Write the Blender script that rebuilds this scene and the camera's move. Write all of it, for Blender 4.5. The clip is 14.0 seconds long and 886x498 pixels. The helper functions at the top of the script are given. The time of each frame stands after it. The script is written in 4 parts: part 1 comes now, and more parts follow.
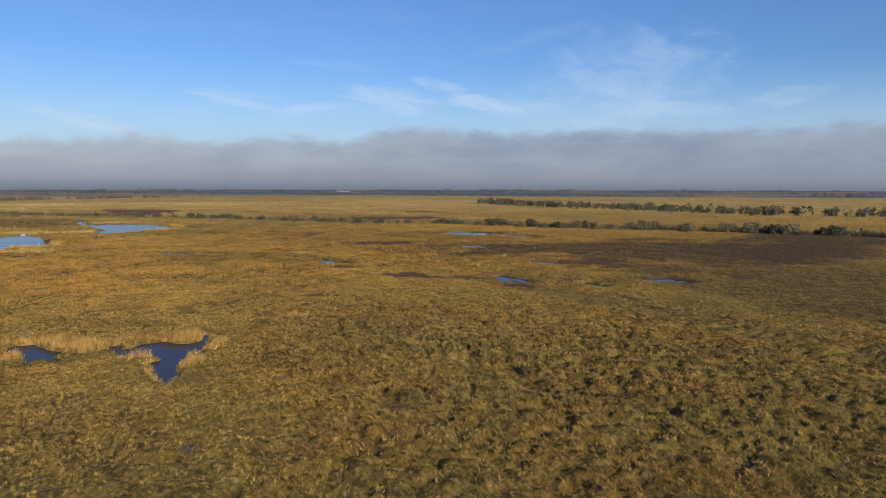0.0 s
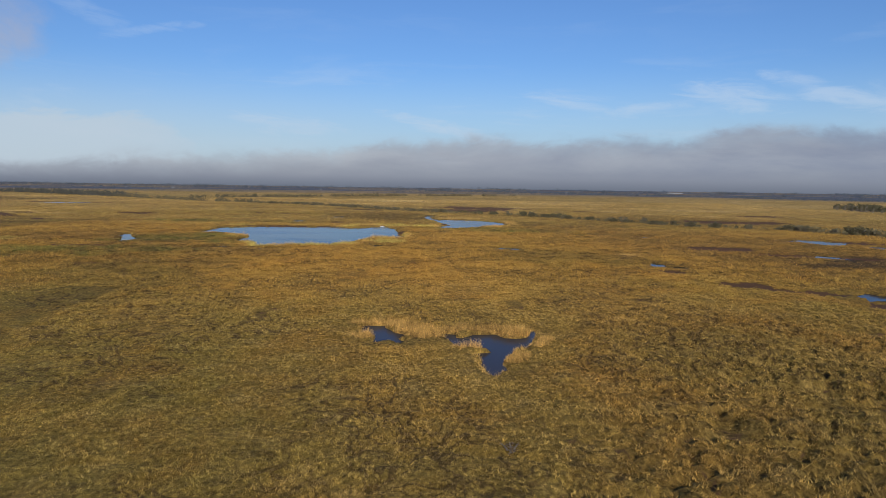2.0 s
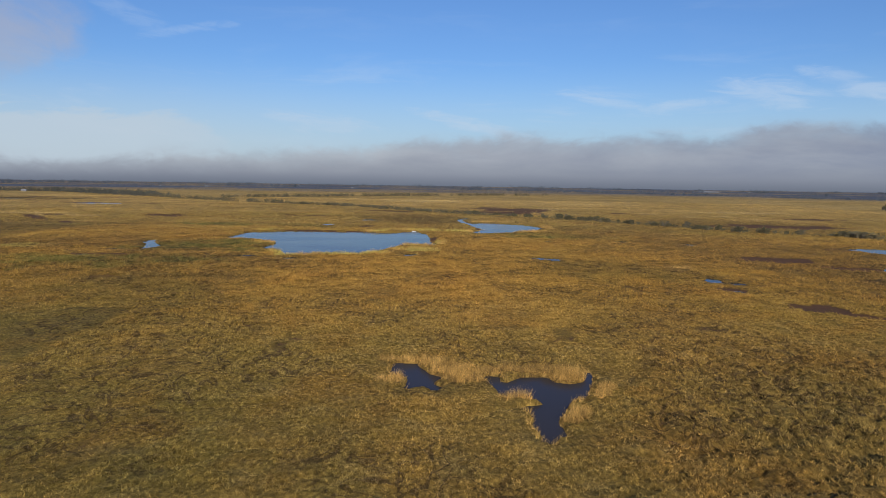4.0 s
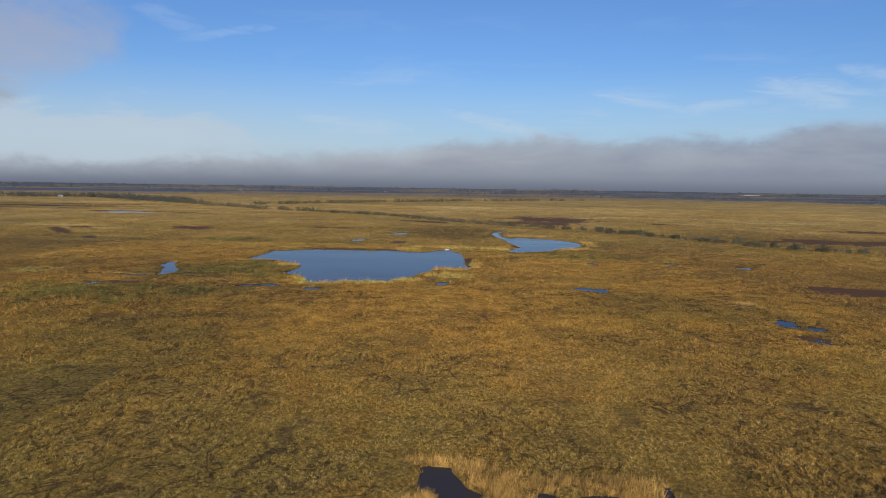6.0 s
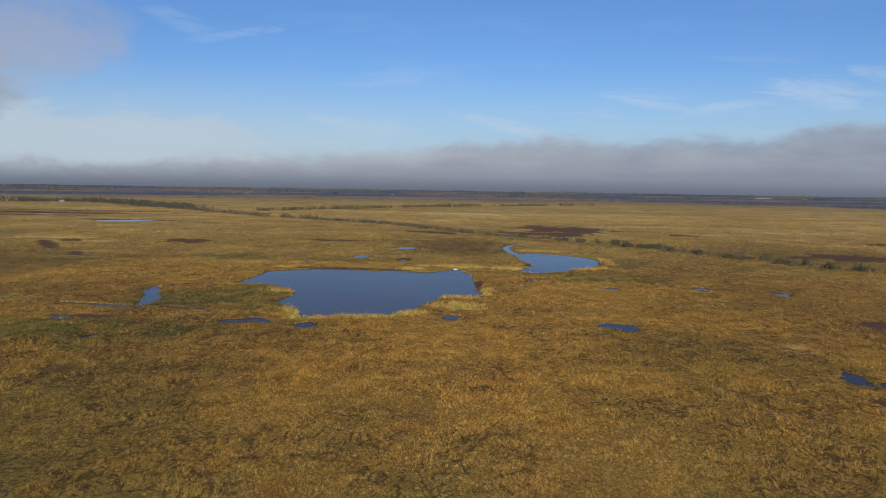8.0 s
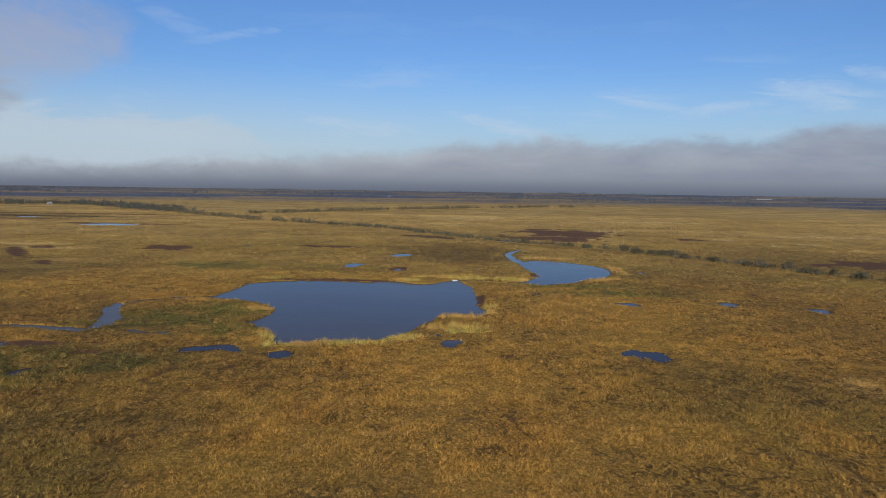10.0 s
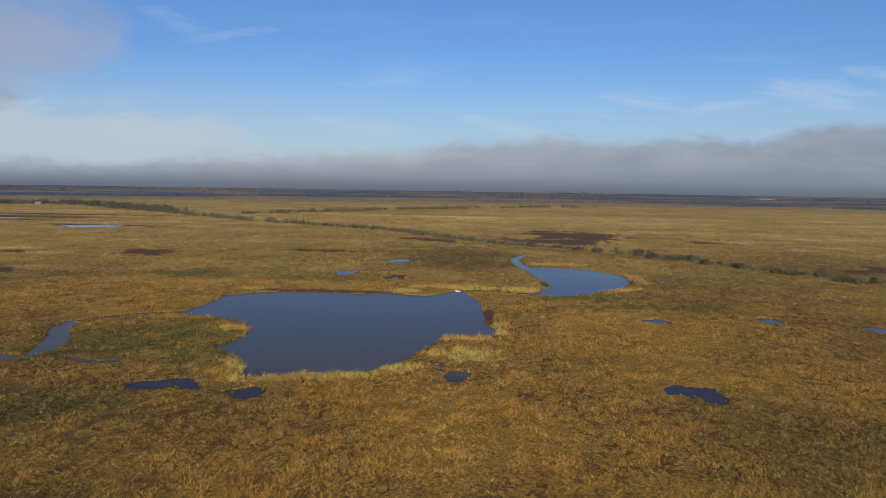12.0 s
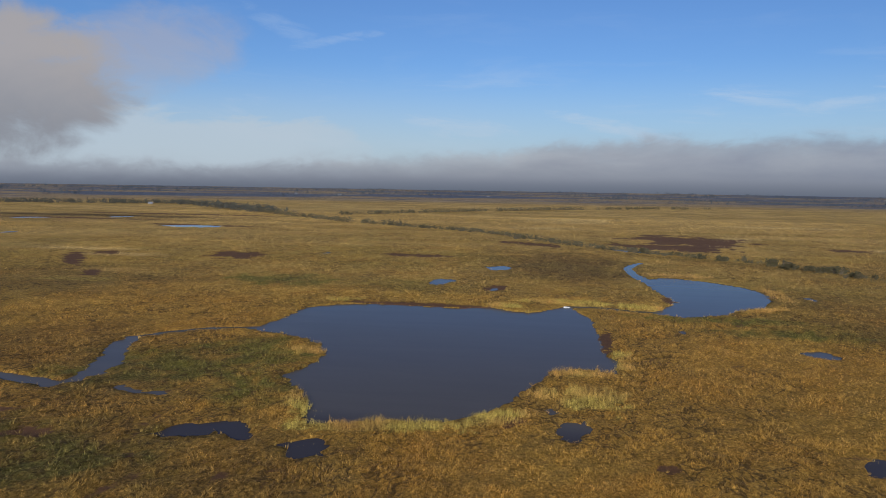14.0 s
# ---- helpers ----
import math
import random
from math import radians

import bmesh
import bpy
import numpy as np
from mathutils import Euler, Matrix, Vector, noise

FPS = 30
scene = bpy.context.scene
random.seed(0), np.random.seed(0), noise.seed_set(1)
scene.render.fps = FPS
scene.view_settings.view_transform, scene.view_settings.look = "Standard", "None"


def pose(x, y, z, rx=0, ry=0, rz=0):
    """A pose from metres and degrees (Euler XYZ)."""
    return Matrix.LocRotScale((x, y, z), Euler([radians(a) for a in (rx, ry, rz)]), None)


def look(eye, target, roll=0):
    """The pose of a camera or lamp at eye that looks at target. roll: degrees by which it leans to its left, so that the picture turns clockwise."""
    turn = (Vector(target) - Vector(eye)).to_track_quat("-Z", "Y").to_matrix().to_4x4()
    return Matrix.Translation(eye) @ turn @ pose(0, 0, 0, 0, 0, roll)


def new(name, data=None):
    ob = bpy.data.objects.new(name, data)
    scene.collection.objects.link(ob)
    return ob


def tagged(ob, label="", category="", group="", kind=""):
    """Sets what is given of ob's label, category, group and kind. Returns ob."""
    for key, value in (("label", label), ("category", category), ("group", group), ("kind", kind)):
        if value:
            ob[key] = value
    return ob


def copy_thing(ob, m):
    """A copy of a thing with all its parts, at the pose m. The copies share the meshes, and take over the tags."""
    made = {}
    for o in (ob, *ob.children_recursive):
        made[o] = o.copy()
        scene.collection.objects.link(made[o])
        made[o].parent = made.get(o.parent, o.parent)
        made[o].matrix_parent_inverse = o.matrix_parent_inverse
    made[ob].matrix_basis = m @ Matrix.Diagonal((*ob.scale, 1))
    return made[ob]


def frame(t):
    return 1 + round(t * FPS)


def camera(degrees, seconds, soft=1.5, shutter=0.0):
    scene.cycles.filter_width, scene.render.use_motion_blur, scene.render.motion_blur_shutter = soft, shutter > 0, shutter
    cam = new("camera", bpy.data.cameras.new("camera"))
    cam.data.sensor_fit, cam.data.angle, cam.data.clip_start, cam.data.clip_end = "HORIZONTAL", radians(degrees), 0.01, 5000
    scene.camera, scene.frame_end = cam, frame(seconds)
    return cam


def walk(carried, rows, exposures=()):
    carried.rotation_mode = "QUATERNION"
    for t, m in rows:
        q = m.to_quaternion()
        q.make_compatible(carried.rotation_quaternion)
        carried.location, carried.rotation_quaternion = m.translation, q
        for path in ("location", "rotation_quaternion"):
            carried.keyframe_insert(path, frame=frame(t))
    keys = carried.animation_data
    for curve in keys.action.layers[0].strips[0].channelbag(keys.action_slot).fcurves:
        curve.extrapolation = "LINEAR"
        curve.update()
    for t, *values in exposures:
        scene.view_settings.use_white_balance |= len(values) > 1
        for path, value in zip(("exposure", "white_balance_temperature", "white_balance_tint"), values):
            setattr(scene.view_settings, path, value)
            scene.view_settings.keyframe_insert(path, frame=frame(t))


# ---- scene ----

# ======== camera and its flight ========
cam = camera(62.14, 14.0, soft=0.75)


def aim(x, y, z, yaw, pitch, roll):
    """A pose from a place, a heading to the left of +y, a pitch upwards and a lean to the left, in degrees."""
    return pose(x, y, z, 0, 0, yaw) @ pose(0, 0, 0, 90 + pitch) @ pose(0, 0, 0, 0, 0, roll)


PATH = [
    (0.0, 0.06, 0.00, 24.76, -28.90, -4.86, 0.13), (0.5, 0.47, 0.46, 24.72, -19.06, -4.83, 0.42),
    (1.0, 0.77, 1.06, 24.48, -7.68, -4.88, 0.72), (1.5, 0.83, 2.07, 24.39, -4.67, -4.97, 0.84),
    (2.0, 0.69, 4.43, 24.38, -3.78, -5.00, 0.86), (2.5, 0.49, 7.61, 24.32, -3.54, -5.04, 0.84),
    (3.0, 0.31, 11.41, 24.54, -3.53, -5.09, 0.83), (3.5, 0.24, 16.01, 25.62, -2.97, -5.16, 0.86),
    (4.0, 0.03, 20.87, 27.44, -1.37, -5.21, 0.88), (4.2, -0.08, 22.94, 28.28, -0.44, -5.22, 0.90),
    (6.3, -0.58, 47.31, 35.84, 1.27, -5.12, 0.87), (6.5, -0.64, 50.03, 36.69, 1.31, -5.20, 0.87),
    (7.0, -0.99, 56.83, 38.63, 1.39, -5.23, 0.88), (7.5, -1.37, 63.56, 40.17, 1.70, -5.13, 0.88),
    (8.0, -1.70, 70.81, 41.15, 1.78, -5.03, 0.90), (10.5, -3.30, 110.36, 42.30, 1.58, -4.97, 0.83),
    (11.0, -3.80, 118.77, 42.37, 1.57, -4.98, 0.83), (11.5, -4.39, 127.18, 42.32, 1.51, -4.98, 0.85),
    (12.0, -5.04, 135.84, 42.38, 1.52, -5.01, 0.87), (12.5, -5.74, 144.74, 42.40, 1.54, -5.05, 0.83),
    (13.0, -6.50, 153.64, 42.44, 1.58, -5.07, 0.80), (13.4, -7.30, 160.70, 42.48, 1.68, -5.09, 0.80),
    (13.5, -7.53, 162.48, 42.48, 1.80, -5.10, 0.80), (13.7, -7.92, 165.95, 42.40, 4.85, -5.09, 0.82),
    (14.0, -8.48, 171.21, 42.14, 9.29, -5.08, 0.88),
]
walk(cam, [(row[0], aim(*row[1:])) for row in PATH], [(0.0, 0.14), (1.0, 0.03), (2.0, -0.02), (4.0, -0.02), (7.0, -0.06), (11.0, -0.08), (14.0, -0.12)])

# ======== world and sun ========
SUN_ELEVATION, SUN_STRENGTH, SKY_STRENGTH = 21.5, 3.6, 0.1


class Nodes:
    """Short ways to write node trees."""

    def __init__(self, tree):
        self.tree = tree

    def add(self, kind, **settings):
        n = self.tree.nodes.new(kind)
        for key, value in settings.items():
            setattr(n, key, value)
        return n

    def put(self, value, socket):
        if isinstance(value, bpy.types.NodeSocket):
            self.tree.links.new(value, socket)
        elif value is not None:
            socket.default_value = value

    def math(self, op, a, b=None, c=None, clamp=False):
        n = self.add("ShaderNodeMath", operation=op, use_clamp=clamp)
        for s, v in zip(n.inputs, (a, b, c)):
            self.put(v, s)
        return n.outputs[0]

    def step(self, v, lo, hi):
        """0 below lo, 1 above hi, smooth between."""
        n = self.add("ShaderNodeMapRange", interpolation_type="SMOOTHSTEP")
        for s, x in zip(n.inputs, (v, lo, hi, 0.0, 1.0)):
            self.put(x, s)
        return n.outputs[0]

    def mix(self, f, a, b, blend="MIX"):
        n = self.add("ShaderNodeMix", data_type="RGBA", blend_type=blend)
        self.put(f, n.inputs[0]), self.put(a, n.inputs[6]), self.put(b, n.inputs[7])
        return n.outputs[2]

    def noise(self, vector, scale, detail=3.0, rough=0.55, distortion=0.0):
        n = self.add("ShaderNodeTexNoise")
        self.put(vector, n.inputs["Vector"])
        for key, v in (("Scale", scale), ("Detail", detail), ("Roughness", rough), ("Distortion", distortion)):
            n.inputs[key].default_value = v
        return n.outputs["Fac"]

    def xyz(self, x, y, z):
        n = self.add("ShaderNodeCombineXYZ")
        for s, v in zip(n.inputs, (x, y, z)):
            self.put(v, s)
        return n.outputs[0]


def rgb(r, g, b):
    return (r, g, b, 1.0)


world = bpy.data.worlds.new("World")
scene.world = world
world.use_nodes = True
wn = Nodes(world.node_tree)
sky = wn.add("ShaderNodeTexSky", sky_type="NISHITA", sun_disc=False, sun_elevation=radians(SUN_ELEVATION), sun_rotation=radians(180))
sky.altitude, sky.air_density, sky.dust_density, sky.ozone_density = 20, 1.0, 0.6, 3.0
way = wn.add("ShaderNodeTexCoord").outputs["Generated"]
sep = wn.add("ShaderNodeSeparateXYZ")
wn.put(way, sep.inputs[0])
dx, dy, dz = sep.outputs
el = wn.math("DEGREES", wn.math("ARCSINE", dz))
az = wn.math("DEGREES", wn.math("ARCTAN2", dx, dy))
clear = wn.mix(1.0, sky.outputs[0], rgb(0.58 * SKY_STRENGTH, 0.78 * SKY_STRENGTH, 1.11 * SKY_STRENGTH), "MULTIPLY")
# thin cirrus over the whole sky, denser low down
stretch = wn.xyz(wn.math("MULTIPLY", az, 0.045), wn.math("MULTIPLY", el, 0.16), 1.7)
streak = wn.noise(wn.xyz(wn.math("MULTIPLY", az, 0.09), wn.math("ADD", wn.math("MULTIPLY", el, 0.55), wn.math("MULTIPLY", az, 0.012)), 4.2), 1.0, 7.0, 0.62, 0.5)
veil = wn.noise(stretch, 1.0, 4.0, 0.5, 0.3)
low = wn.math("SUBTRACT", 1.0, wn.step(el, 5.0, 10.5))
cirrus = wn.math("MULTIPLY", wn.step(streak, 0.50, 0.74), wn.math("MULTIPLY", wn.step(veil, 0.34, 0.58), wn.math("ADD", wn.math("MULTIPLY", low, 0.30), 0.06)))
# single brushed streaks: heading, elevation, half length, half width, slope, strength
fibres = wn.noise(wn.xyz(wn.math("ADD", wn.math("MULTIPLY", az, 0.30), wn.math("MULTIPLY", el, -0.15)), wn.math("ADD", wn.math("MULTIPLY", el, 1.5), wn.math("MULTIPLY", az, 0.16)), 3.1), 1.0, 7.0, 0.66, 0.6)
STREAKS = [(-17.5, 10.6, 3.4, 0.35, 0.20, 0.22), (-21.5, 11.4, 2.6, 0.7, -0.35, 0.16), (-8.0, 4.3, 3.6, 0.75, -0.10, 0.50), (3.8, 4.3, 4.6, 0.5, -0.24, 0.62),
           (13.8, 6.1, 3.6, 0.5, -0.20, 0.50), (19.2, 5.9, 2.8, 0.4, 0.08, 0.46), (25.2, 6.6, 3.4, 1.0, -0.14, 0.46), (29.0, 7.4, 2.2, 0.6, -0.30, 0.34),
           (31.8, 6.3, 3.0, 0.7, -0.20, 0.50), (36.5, 11.2, 4.5, 0.5, 0.24, 0.08), (45.5, 5.7, 5.0, 0.6, -0.04, 0.34), (53.5, 6.3, 3.0, 0.6, 0.18, 0.26)]
for a0, e0, long, thin, slope, strength in STREAKS:
    off = wn.math("SUBTRACT", az, a0)
    su = wn.math("DIVIDE", off, long)
    sv = wn.math("DIVIDE", wn.math("SUBTRACT", wn.math("SUBTRACT", el, e0), wn.math("MULTIPLY", off, slope)), thin)
    r = wn.math("ADD", wn.math("MULTIPLY", su, su), wn.math("MULTIPLY", sv, sv))
    body = wn.step(wn.math("SUBTRACT", r, wn.math("MULTIPLY", wn.math("SUBTRACT", fibres, 0.5), 5.0)), 1.7, -0.6)
    cirrus = wn.math("MAXIMUM", cirrus, wn.math("MULTIPLY", body, strength))
clear = wn.mix(cirrus, clear, rgb(0.56, 0.67, 0.83))
# one broad feather of cirrus to the east
fu = wn.math("DIVIDE", wn.math("SUBTRACT", wn.math("SUBTRACT", az, 41.5), wn.math("MULTIPLY", wn.math("SUBTRACT", el, 7.0), 0.7)), 6.5)
fv = wn.math("DIVIDE", wn.math("SUBTRACT", el, 7.2), 3.6)
wisps = wn.noise(wn.xyz(wn.math("ADD", wn.math("MULTIPLY", az, 0.22), wn.math("MULTIPLY", el, -0.15)), wn.math("ADD", wn.math("MULTIPLY", el, 0.5), wn.math("MULTIPLY", az, 0.10)), 9.1), 1.0, 7.0, 0.65, 0.7)
feather = wn.step(wn.math("SUBTRACT", wn.math("ADD", wn.math("MULTIPLY", fu, fu), wn.math("MULTIPLY", fv, fv)), wn.math("MULTIPLY", wn.math("SUBTRACT", wisps, 0.5), 5.5)), 2.0, -1.0)
clear = wn.mix(wn.math("MULTIPLY", feather, 0.36), clear, rgb(0.56, 0.67, 0.83))
# pale haze low in the sky, and a white bank that stands higher to the west
pale = wn.math("MULTIPLY", wn.math("SUBTRACT", 1.0, wn.step(el, 1.0, 9.5)), 0.72)
left = wn.math("SUBTRACT", 1.0, wn.step(az, -22.0, 10.0))
curl = wn.noise(wn.xyz(wn.math("MULTIPLY", az, 0.13), wn.math("MULTIPLY", el, 0.34), 5.5), 1.0, 7.0, 0.62, 0.6)
white_top = wn.math("ADD", wn.math("ADD", 3.0, wn.math("MULTIPLY", wn.step(az, -13.0, -21.0), 2.0)), wn.math("MULTIPLY", wn.math("SUBTRACT", curl, 0.5), 5.0))
mass = wn.math("MULTIPLY", left, wn.step(wn.math("SUBTRACT", white_top, el), -0.9, 0.9))
clear = wn.mix(wn.math("MAXIMUM", pale, wn.math("MULTIPLY", mass, 0.86)), clear, wn.mix(left, rgb(0.45, 0.60, 0.74), rgb(0.52, 0.61, 0.70)))
# a grey cloud in the west with a thin rosy veil at its edge
puff = wn.noise(wn.xyz(wn.math("MULTIPLY", az, 0.20), wn.math("MULTIPLY", el, 0.30), 0.3), 1.0, 7.0, 0.6, 0.4)
for a0, e0, wide, tall, hard, strength, dark, light in ((-31.5, 8.9, 6.0, 3.0, 1.6, 0.52, (0.40, 0.40, 0.45), (0.46, 0.44, 0.47)), (-41.5, 5.9, 8.8, 5.2, 1.1, 0.95, (0.27, 0.285, 0.33), (0.42, 0.40, 0.41))):
    cu = wn.math("DIVIDE", wn.math("SUBTRACT", wn.math("SUBTRACT", az, a0), wn.math("MULTIPLY", wn.math("SUBTRACT", el, e0), 0.45)), wide)
    cv = wn.math("DIVIDE", wn.math("SUBTRACT", el, e0), tall)
    ball = wn.math("SUBTRACT", wn.math("ADD", wn.math("MULTIPLY", cu, cu), wn.math("MULTIPLY", cv, cv)), wn.math("MULTIPLY", wn.math("SUBTRACT", puff, 0.5), 2.6))
    cloud = wn.math("SUBTRACT", 1.0, wn.step(ball, 0.95 - hard * 0.5, 0.95 + hard * 0.5))
    clear = wn.mix(wn.math("MULTIPLY", cloud, strength), clear, wn.mix(wn.step(wn.math("ADD", el, wn.math("MULTIPLY", puff, 3.0)), 4.0, 10.5), rgb(*dark), rgb(*light)))
# the fog bank along the horizon, lower in the west, with small billows on its top
ragged = wn.noise(wn.xyz(wn.math("MULTIPLY", az, 0.15), wn.math("MULTIPLY", el, 0.36), 7.7), 1.0, 4.0, 0.55, 0.3)
frayed = wn.noise(wn.xyz(wn.math("MULTIPLY", az, 0.55), wn.math("MULTIPLY", el, 0.95), 1.4), 1.0, 6.0, 0.62, 0.5)
top = wn.math("ADD", wn.math("ADD", wn.math("MULTIPLY", wn.step(az, -34.0, 14.0), 2.3), 1.25), wn.math("MULTIPLY", wn.step(az, 17.0, 28.0), 0.75))
top = wn.math("ADD", top, wn.math("ADD", wn.math("MULTIPLY", wn.math("SUBTRACT", ragged, 0.5), 2.0), wn.math("MULTIPLY", wn.math("SUBTRACT", frayed, 0.5), 1.1)))
depth = wn.math("SUBTRACT", top, el)
bank = wn.math("ADD", wn.math("MULTIPLY", wn.step(depth, -0.35, 0.65), 0.60), wn.math("MULTIPLY", wn.step(depth, -0.9, 1.7), 0.40))
billow = wn.noise(wn.xyz(wn.math("MULTIPLY", az, 0.12), wn.math("MULTIPLY", el, 0.40), 2.1), 1.0, 6.0, 0.58, 0.4)
east = wn.step(az, -15.0, 45.0)
tone = wn.mix(wn.step(billow, 0.15, 0.85), wn.mix(east, rgb(0.325, 0.355, 0.42), rgb(0.205, 0.248, 0.360)), wn.mix(east, rgb(0.46, 0.49, 0.54), rgb(0.33, 0.37, 0.445)))
tone = wn.mix(wn.step(el, 2.2, -0.2), tone, rgb(0.235, 0.262, 0.325))
tone = wn.mix(wn.step(el, 0.75, -0.70), tone, rgb(0.140, 0.166, 0.220))
final = wn.mix(bank, clear, tone)
background = world.node_tree.nodes["Background"]
wn.put(final, background.inputs[0])
background.inputs[1].default_value = 1.0

sun = new("sun", bpy.data.lights.new("sun", "SUN"))
sun.data.energy, sun.data.angle, sun.data.color = SUN_STRENGTH, radians(0.5), (1.0, 0.93, 0.82)
sun.matrix_world = look((0, 0, 0), (-0.013, math.cos(radians(SUN_ELEVATION)), -math.sin(radians(SUN_ELEVATION))))

# ======== materials ========


def material(name, rough=0.85, spec=0.2):
    m = bpy.data.materials.new(name)
    m.use_nodes = True
    b = m.node_tree.nodes["Principled BSDF"]
    b.inputs["Roughness"].default_value = rough
    b.inputs["Specular IOR Level"].default_value = spec
    return m, Nodes(m.node_tree), b


def marsh_colours(n, spread):
    """Base colours of the marsh's plants over the plan: ochre, olive, rust and straw in patches, and the zones by attribute."""
    geo = n.add("ShaderNodeNewGeometry")
    where = geo.outputs["Position"]
    flat = n.add("ShaderNodeVectorMath", operation="MULTIPLY")
    n.put(where, flat.inputs[0])
    flat.inputs[1].default_value = (1, 0.7, 0)
    at = flat.outputs[0]
    broad, patch, spot, fine = n.noise(at, 0.011, 3.0, 0.55), n.noise(at, 0.05, 4.0, 0.6, 0.4), n.noise(at, 0.22, 3.0, 0.6), n.noise(at, 2.0, 3.0, 0.65)
    c = n.mix(n.step(broad, 0.36, 0.64), rgb(*OLIVE), rgb(*OCHRE))
    c = n.mix(n.math("MULTIPLY", n.step(patch, 0.42, 0.72), 0.75), c, rgb(*RUST))
    c = n.mix(n.math("MULTIPLY", n.step(n.noise(at, 0.028, 4.0, 0.62, 0.5), 0.48, 0.72), 0.45), c, rgb(*UMBER))
    c = n.mix(n.math("MULTIPLY", n.step(spot, 0.50, 0.72), 0.34), c, rgb(*STRAW))
    c = n.mix(n.math("MULTIPLY", n.step(n.noise(at, 0.13, 3.0, 0.6, 0.3), 0.58, 0.74), 0.30), c, rgb(*SAGE))
    # rustier towards the ponds
    north = n.add("ShaderNodeSeparateXYZ")
    n.put(where, north.inputs[0])
    c = n.mix(n.math("MULTIPLY", n.math("MULTIPLY", n.step(north.outputs[1], 130.0, 230.0), n.step(north.outputs[1], 520.0, 340.0)), 0.46), c, rgb(*RUSSET))
    # the meadow is paler with distance, and hazy wooded land lies beyond it
    far = n.add("ShaderNodeVectorMath", operation="LENGTH")
    n.put(where, far.inputs[0])
    strip = n.add("ShaderNodeVectorMath", operation="MULTIPLY")
    n.put(where, strip.inputs[0])
    strip.inputs[1].default_value = (0.004, 0.014, 0)
    bands = n.noise(strip.outputs[0], 1.0, 4.0, 0.6, 0.3)
    c = n.mix(n.math("MULTIPLY", n.step(far.outputs["Value"], 250.0, 1200.0), n.math("ADD", n.math("MULTIPLY", n.step(bands, 0.35, 0.62), 0.55), 0.35)), c, rgb(*MEADOW))
    # haze over the far land, put into its colour as a dark blue tint
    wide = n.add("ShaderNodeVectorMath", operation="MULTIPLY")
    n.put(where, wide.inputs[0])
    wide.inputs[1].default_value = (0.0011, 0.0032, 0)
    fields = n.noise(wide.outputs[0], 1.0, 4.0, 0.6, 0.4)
    c = n.mix(n.math("MULTIPLY", n.step(far.outputs["Value"], 1650.0, 2200.0), n.math("ADD", n.math("MULTIPLY", n.step(fields, 0.57, 0.45), 0.52), 0.42)), c, rgb(*WOODLAND_HAZE))
    zone = n.add("ShaderNodeAttribute", attribute_name="zone")
    parts = n.add("ShaderNodeSeparateColor")
    n.put(zone.outputs["Color"], parts.inputs[0])
    c = n.mix(n.math("MULTIPLY", parts.outputs[1], n.math("ADD", n.math("MULTIPLY", n.step(n.noise(at, 0.10, 4.0, 0.65, 0.5), 0.36, 0.56), 0.62), 0.28)), c, rgb(*GREEN))
    c = n.mix(n.math("MULTIPLY", parts.outputs[2], 0.92), c, rgb(*HEATH))
    c = n.mix(zone.outputs["Alpha"], c, n.mix(n.math("MULTIPLY", n.step(n.noise(at, 0.05, 2.0, 0.5), 0.38, 0.56), n.math("MULTIPLY", n.step(far.outputs["Value"], 150.0, 270.0), n.math("MULTIPLY", n.step(far.outputs["Value"], 540.0, 460.0), n.step(north.outputs[0], 60.0, 40.0)))), rgb(*REED), rgb(*YELLOW_REED)))
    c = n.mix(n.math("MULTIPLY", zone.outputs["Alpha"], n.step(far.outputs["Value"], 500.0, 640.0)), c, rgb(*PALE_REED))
    # thin dark winding lines where the sedge has parted
    ridge = n.math("MULTIPLY", n.math("ABSOLUTE", n.math("SUBTRACT", n.noise(at, 0.20, 3.0, 0.55, 0.8), 0.5)), 2.0)
    small = n.math("MULTIPLY", n.math("ABSOLUTE", n.math("SUBTRACT", n.noise(at, 0.55, 2.0, 0.55, 0.6), 0.5)), 2.0)
    parted = n.math("MAXIMUM", n.step(ridge, 0.065, 0.020), n.math("MULTIPLY", n.step(small, 0.05, 0.01), 0.8))
    there = n.math("MAXIMUM", n.step(n.noise(at, 0.03, 2.0, 0.5), 0.42, 0.54), n.math("MULTIPLY", parts.outputs[2], 2.2, clamp=True))
    c = n.mix(n.math("MULTIPLY", n.math("MULTIPLY", parted, there), 0.75), c, rgb(0.085, 0.050, 0.020))
    clump = n.step(n.noise(at, 1.5, 3.0, 0.7, 0.4), 0.34, 0.64)
    stool = n.step(n.noise(at, 0.34, 4.0, 0.66, 0.5), 0.36, 0.62)
    value = n.math("MULTIPLY", n.math("ADD", n.math("MULTIPLY", n.step(fine, 0.30, 0.68), 0.72), 0.60), n.math("MULTIPLY", n.math("ADD", n.math("MULTIPLY", clump, 0.46), 0.80), n.math("ADD", n.math("MULTIPLY", stool, 0.24), 0.90)))
    # dark blotches in the colour stand in for shade in small hollows
    hollow = n.step(n.noise(at, 0.62, 5.0, 0.72, 0.7), 0.37, 0.58)
    value = n.math("MULTIPLY", value, n.math("SUBTRACT", 1.0, n.math("MULTIPLY", n.math("SUBTRACT", 1.0, hollow), n.math("ADD", n.math("MULTIPLY", n.math("MINIMUM", parts.outputs[2], 0.36), 0.6), 0.12))))
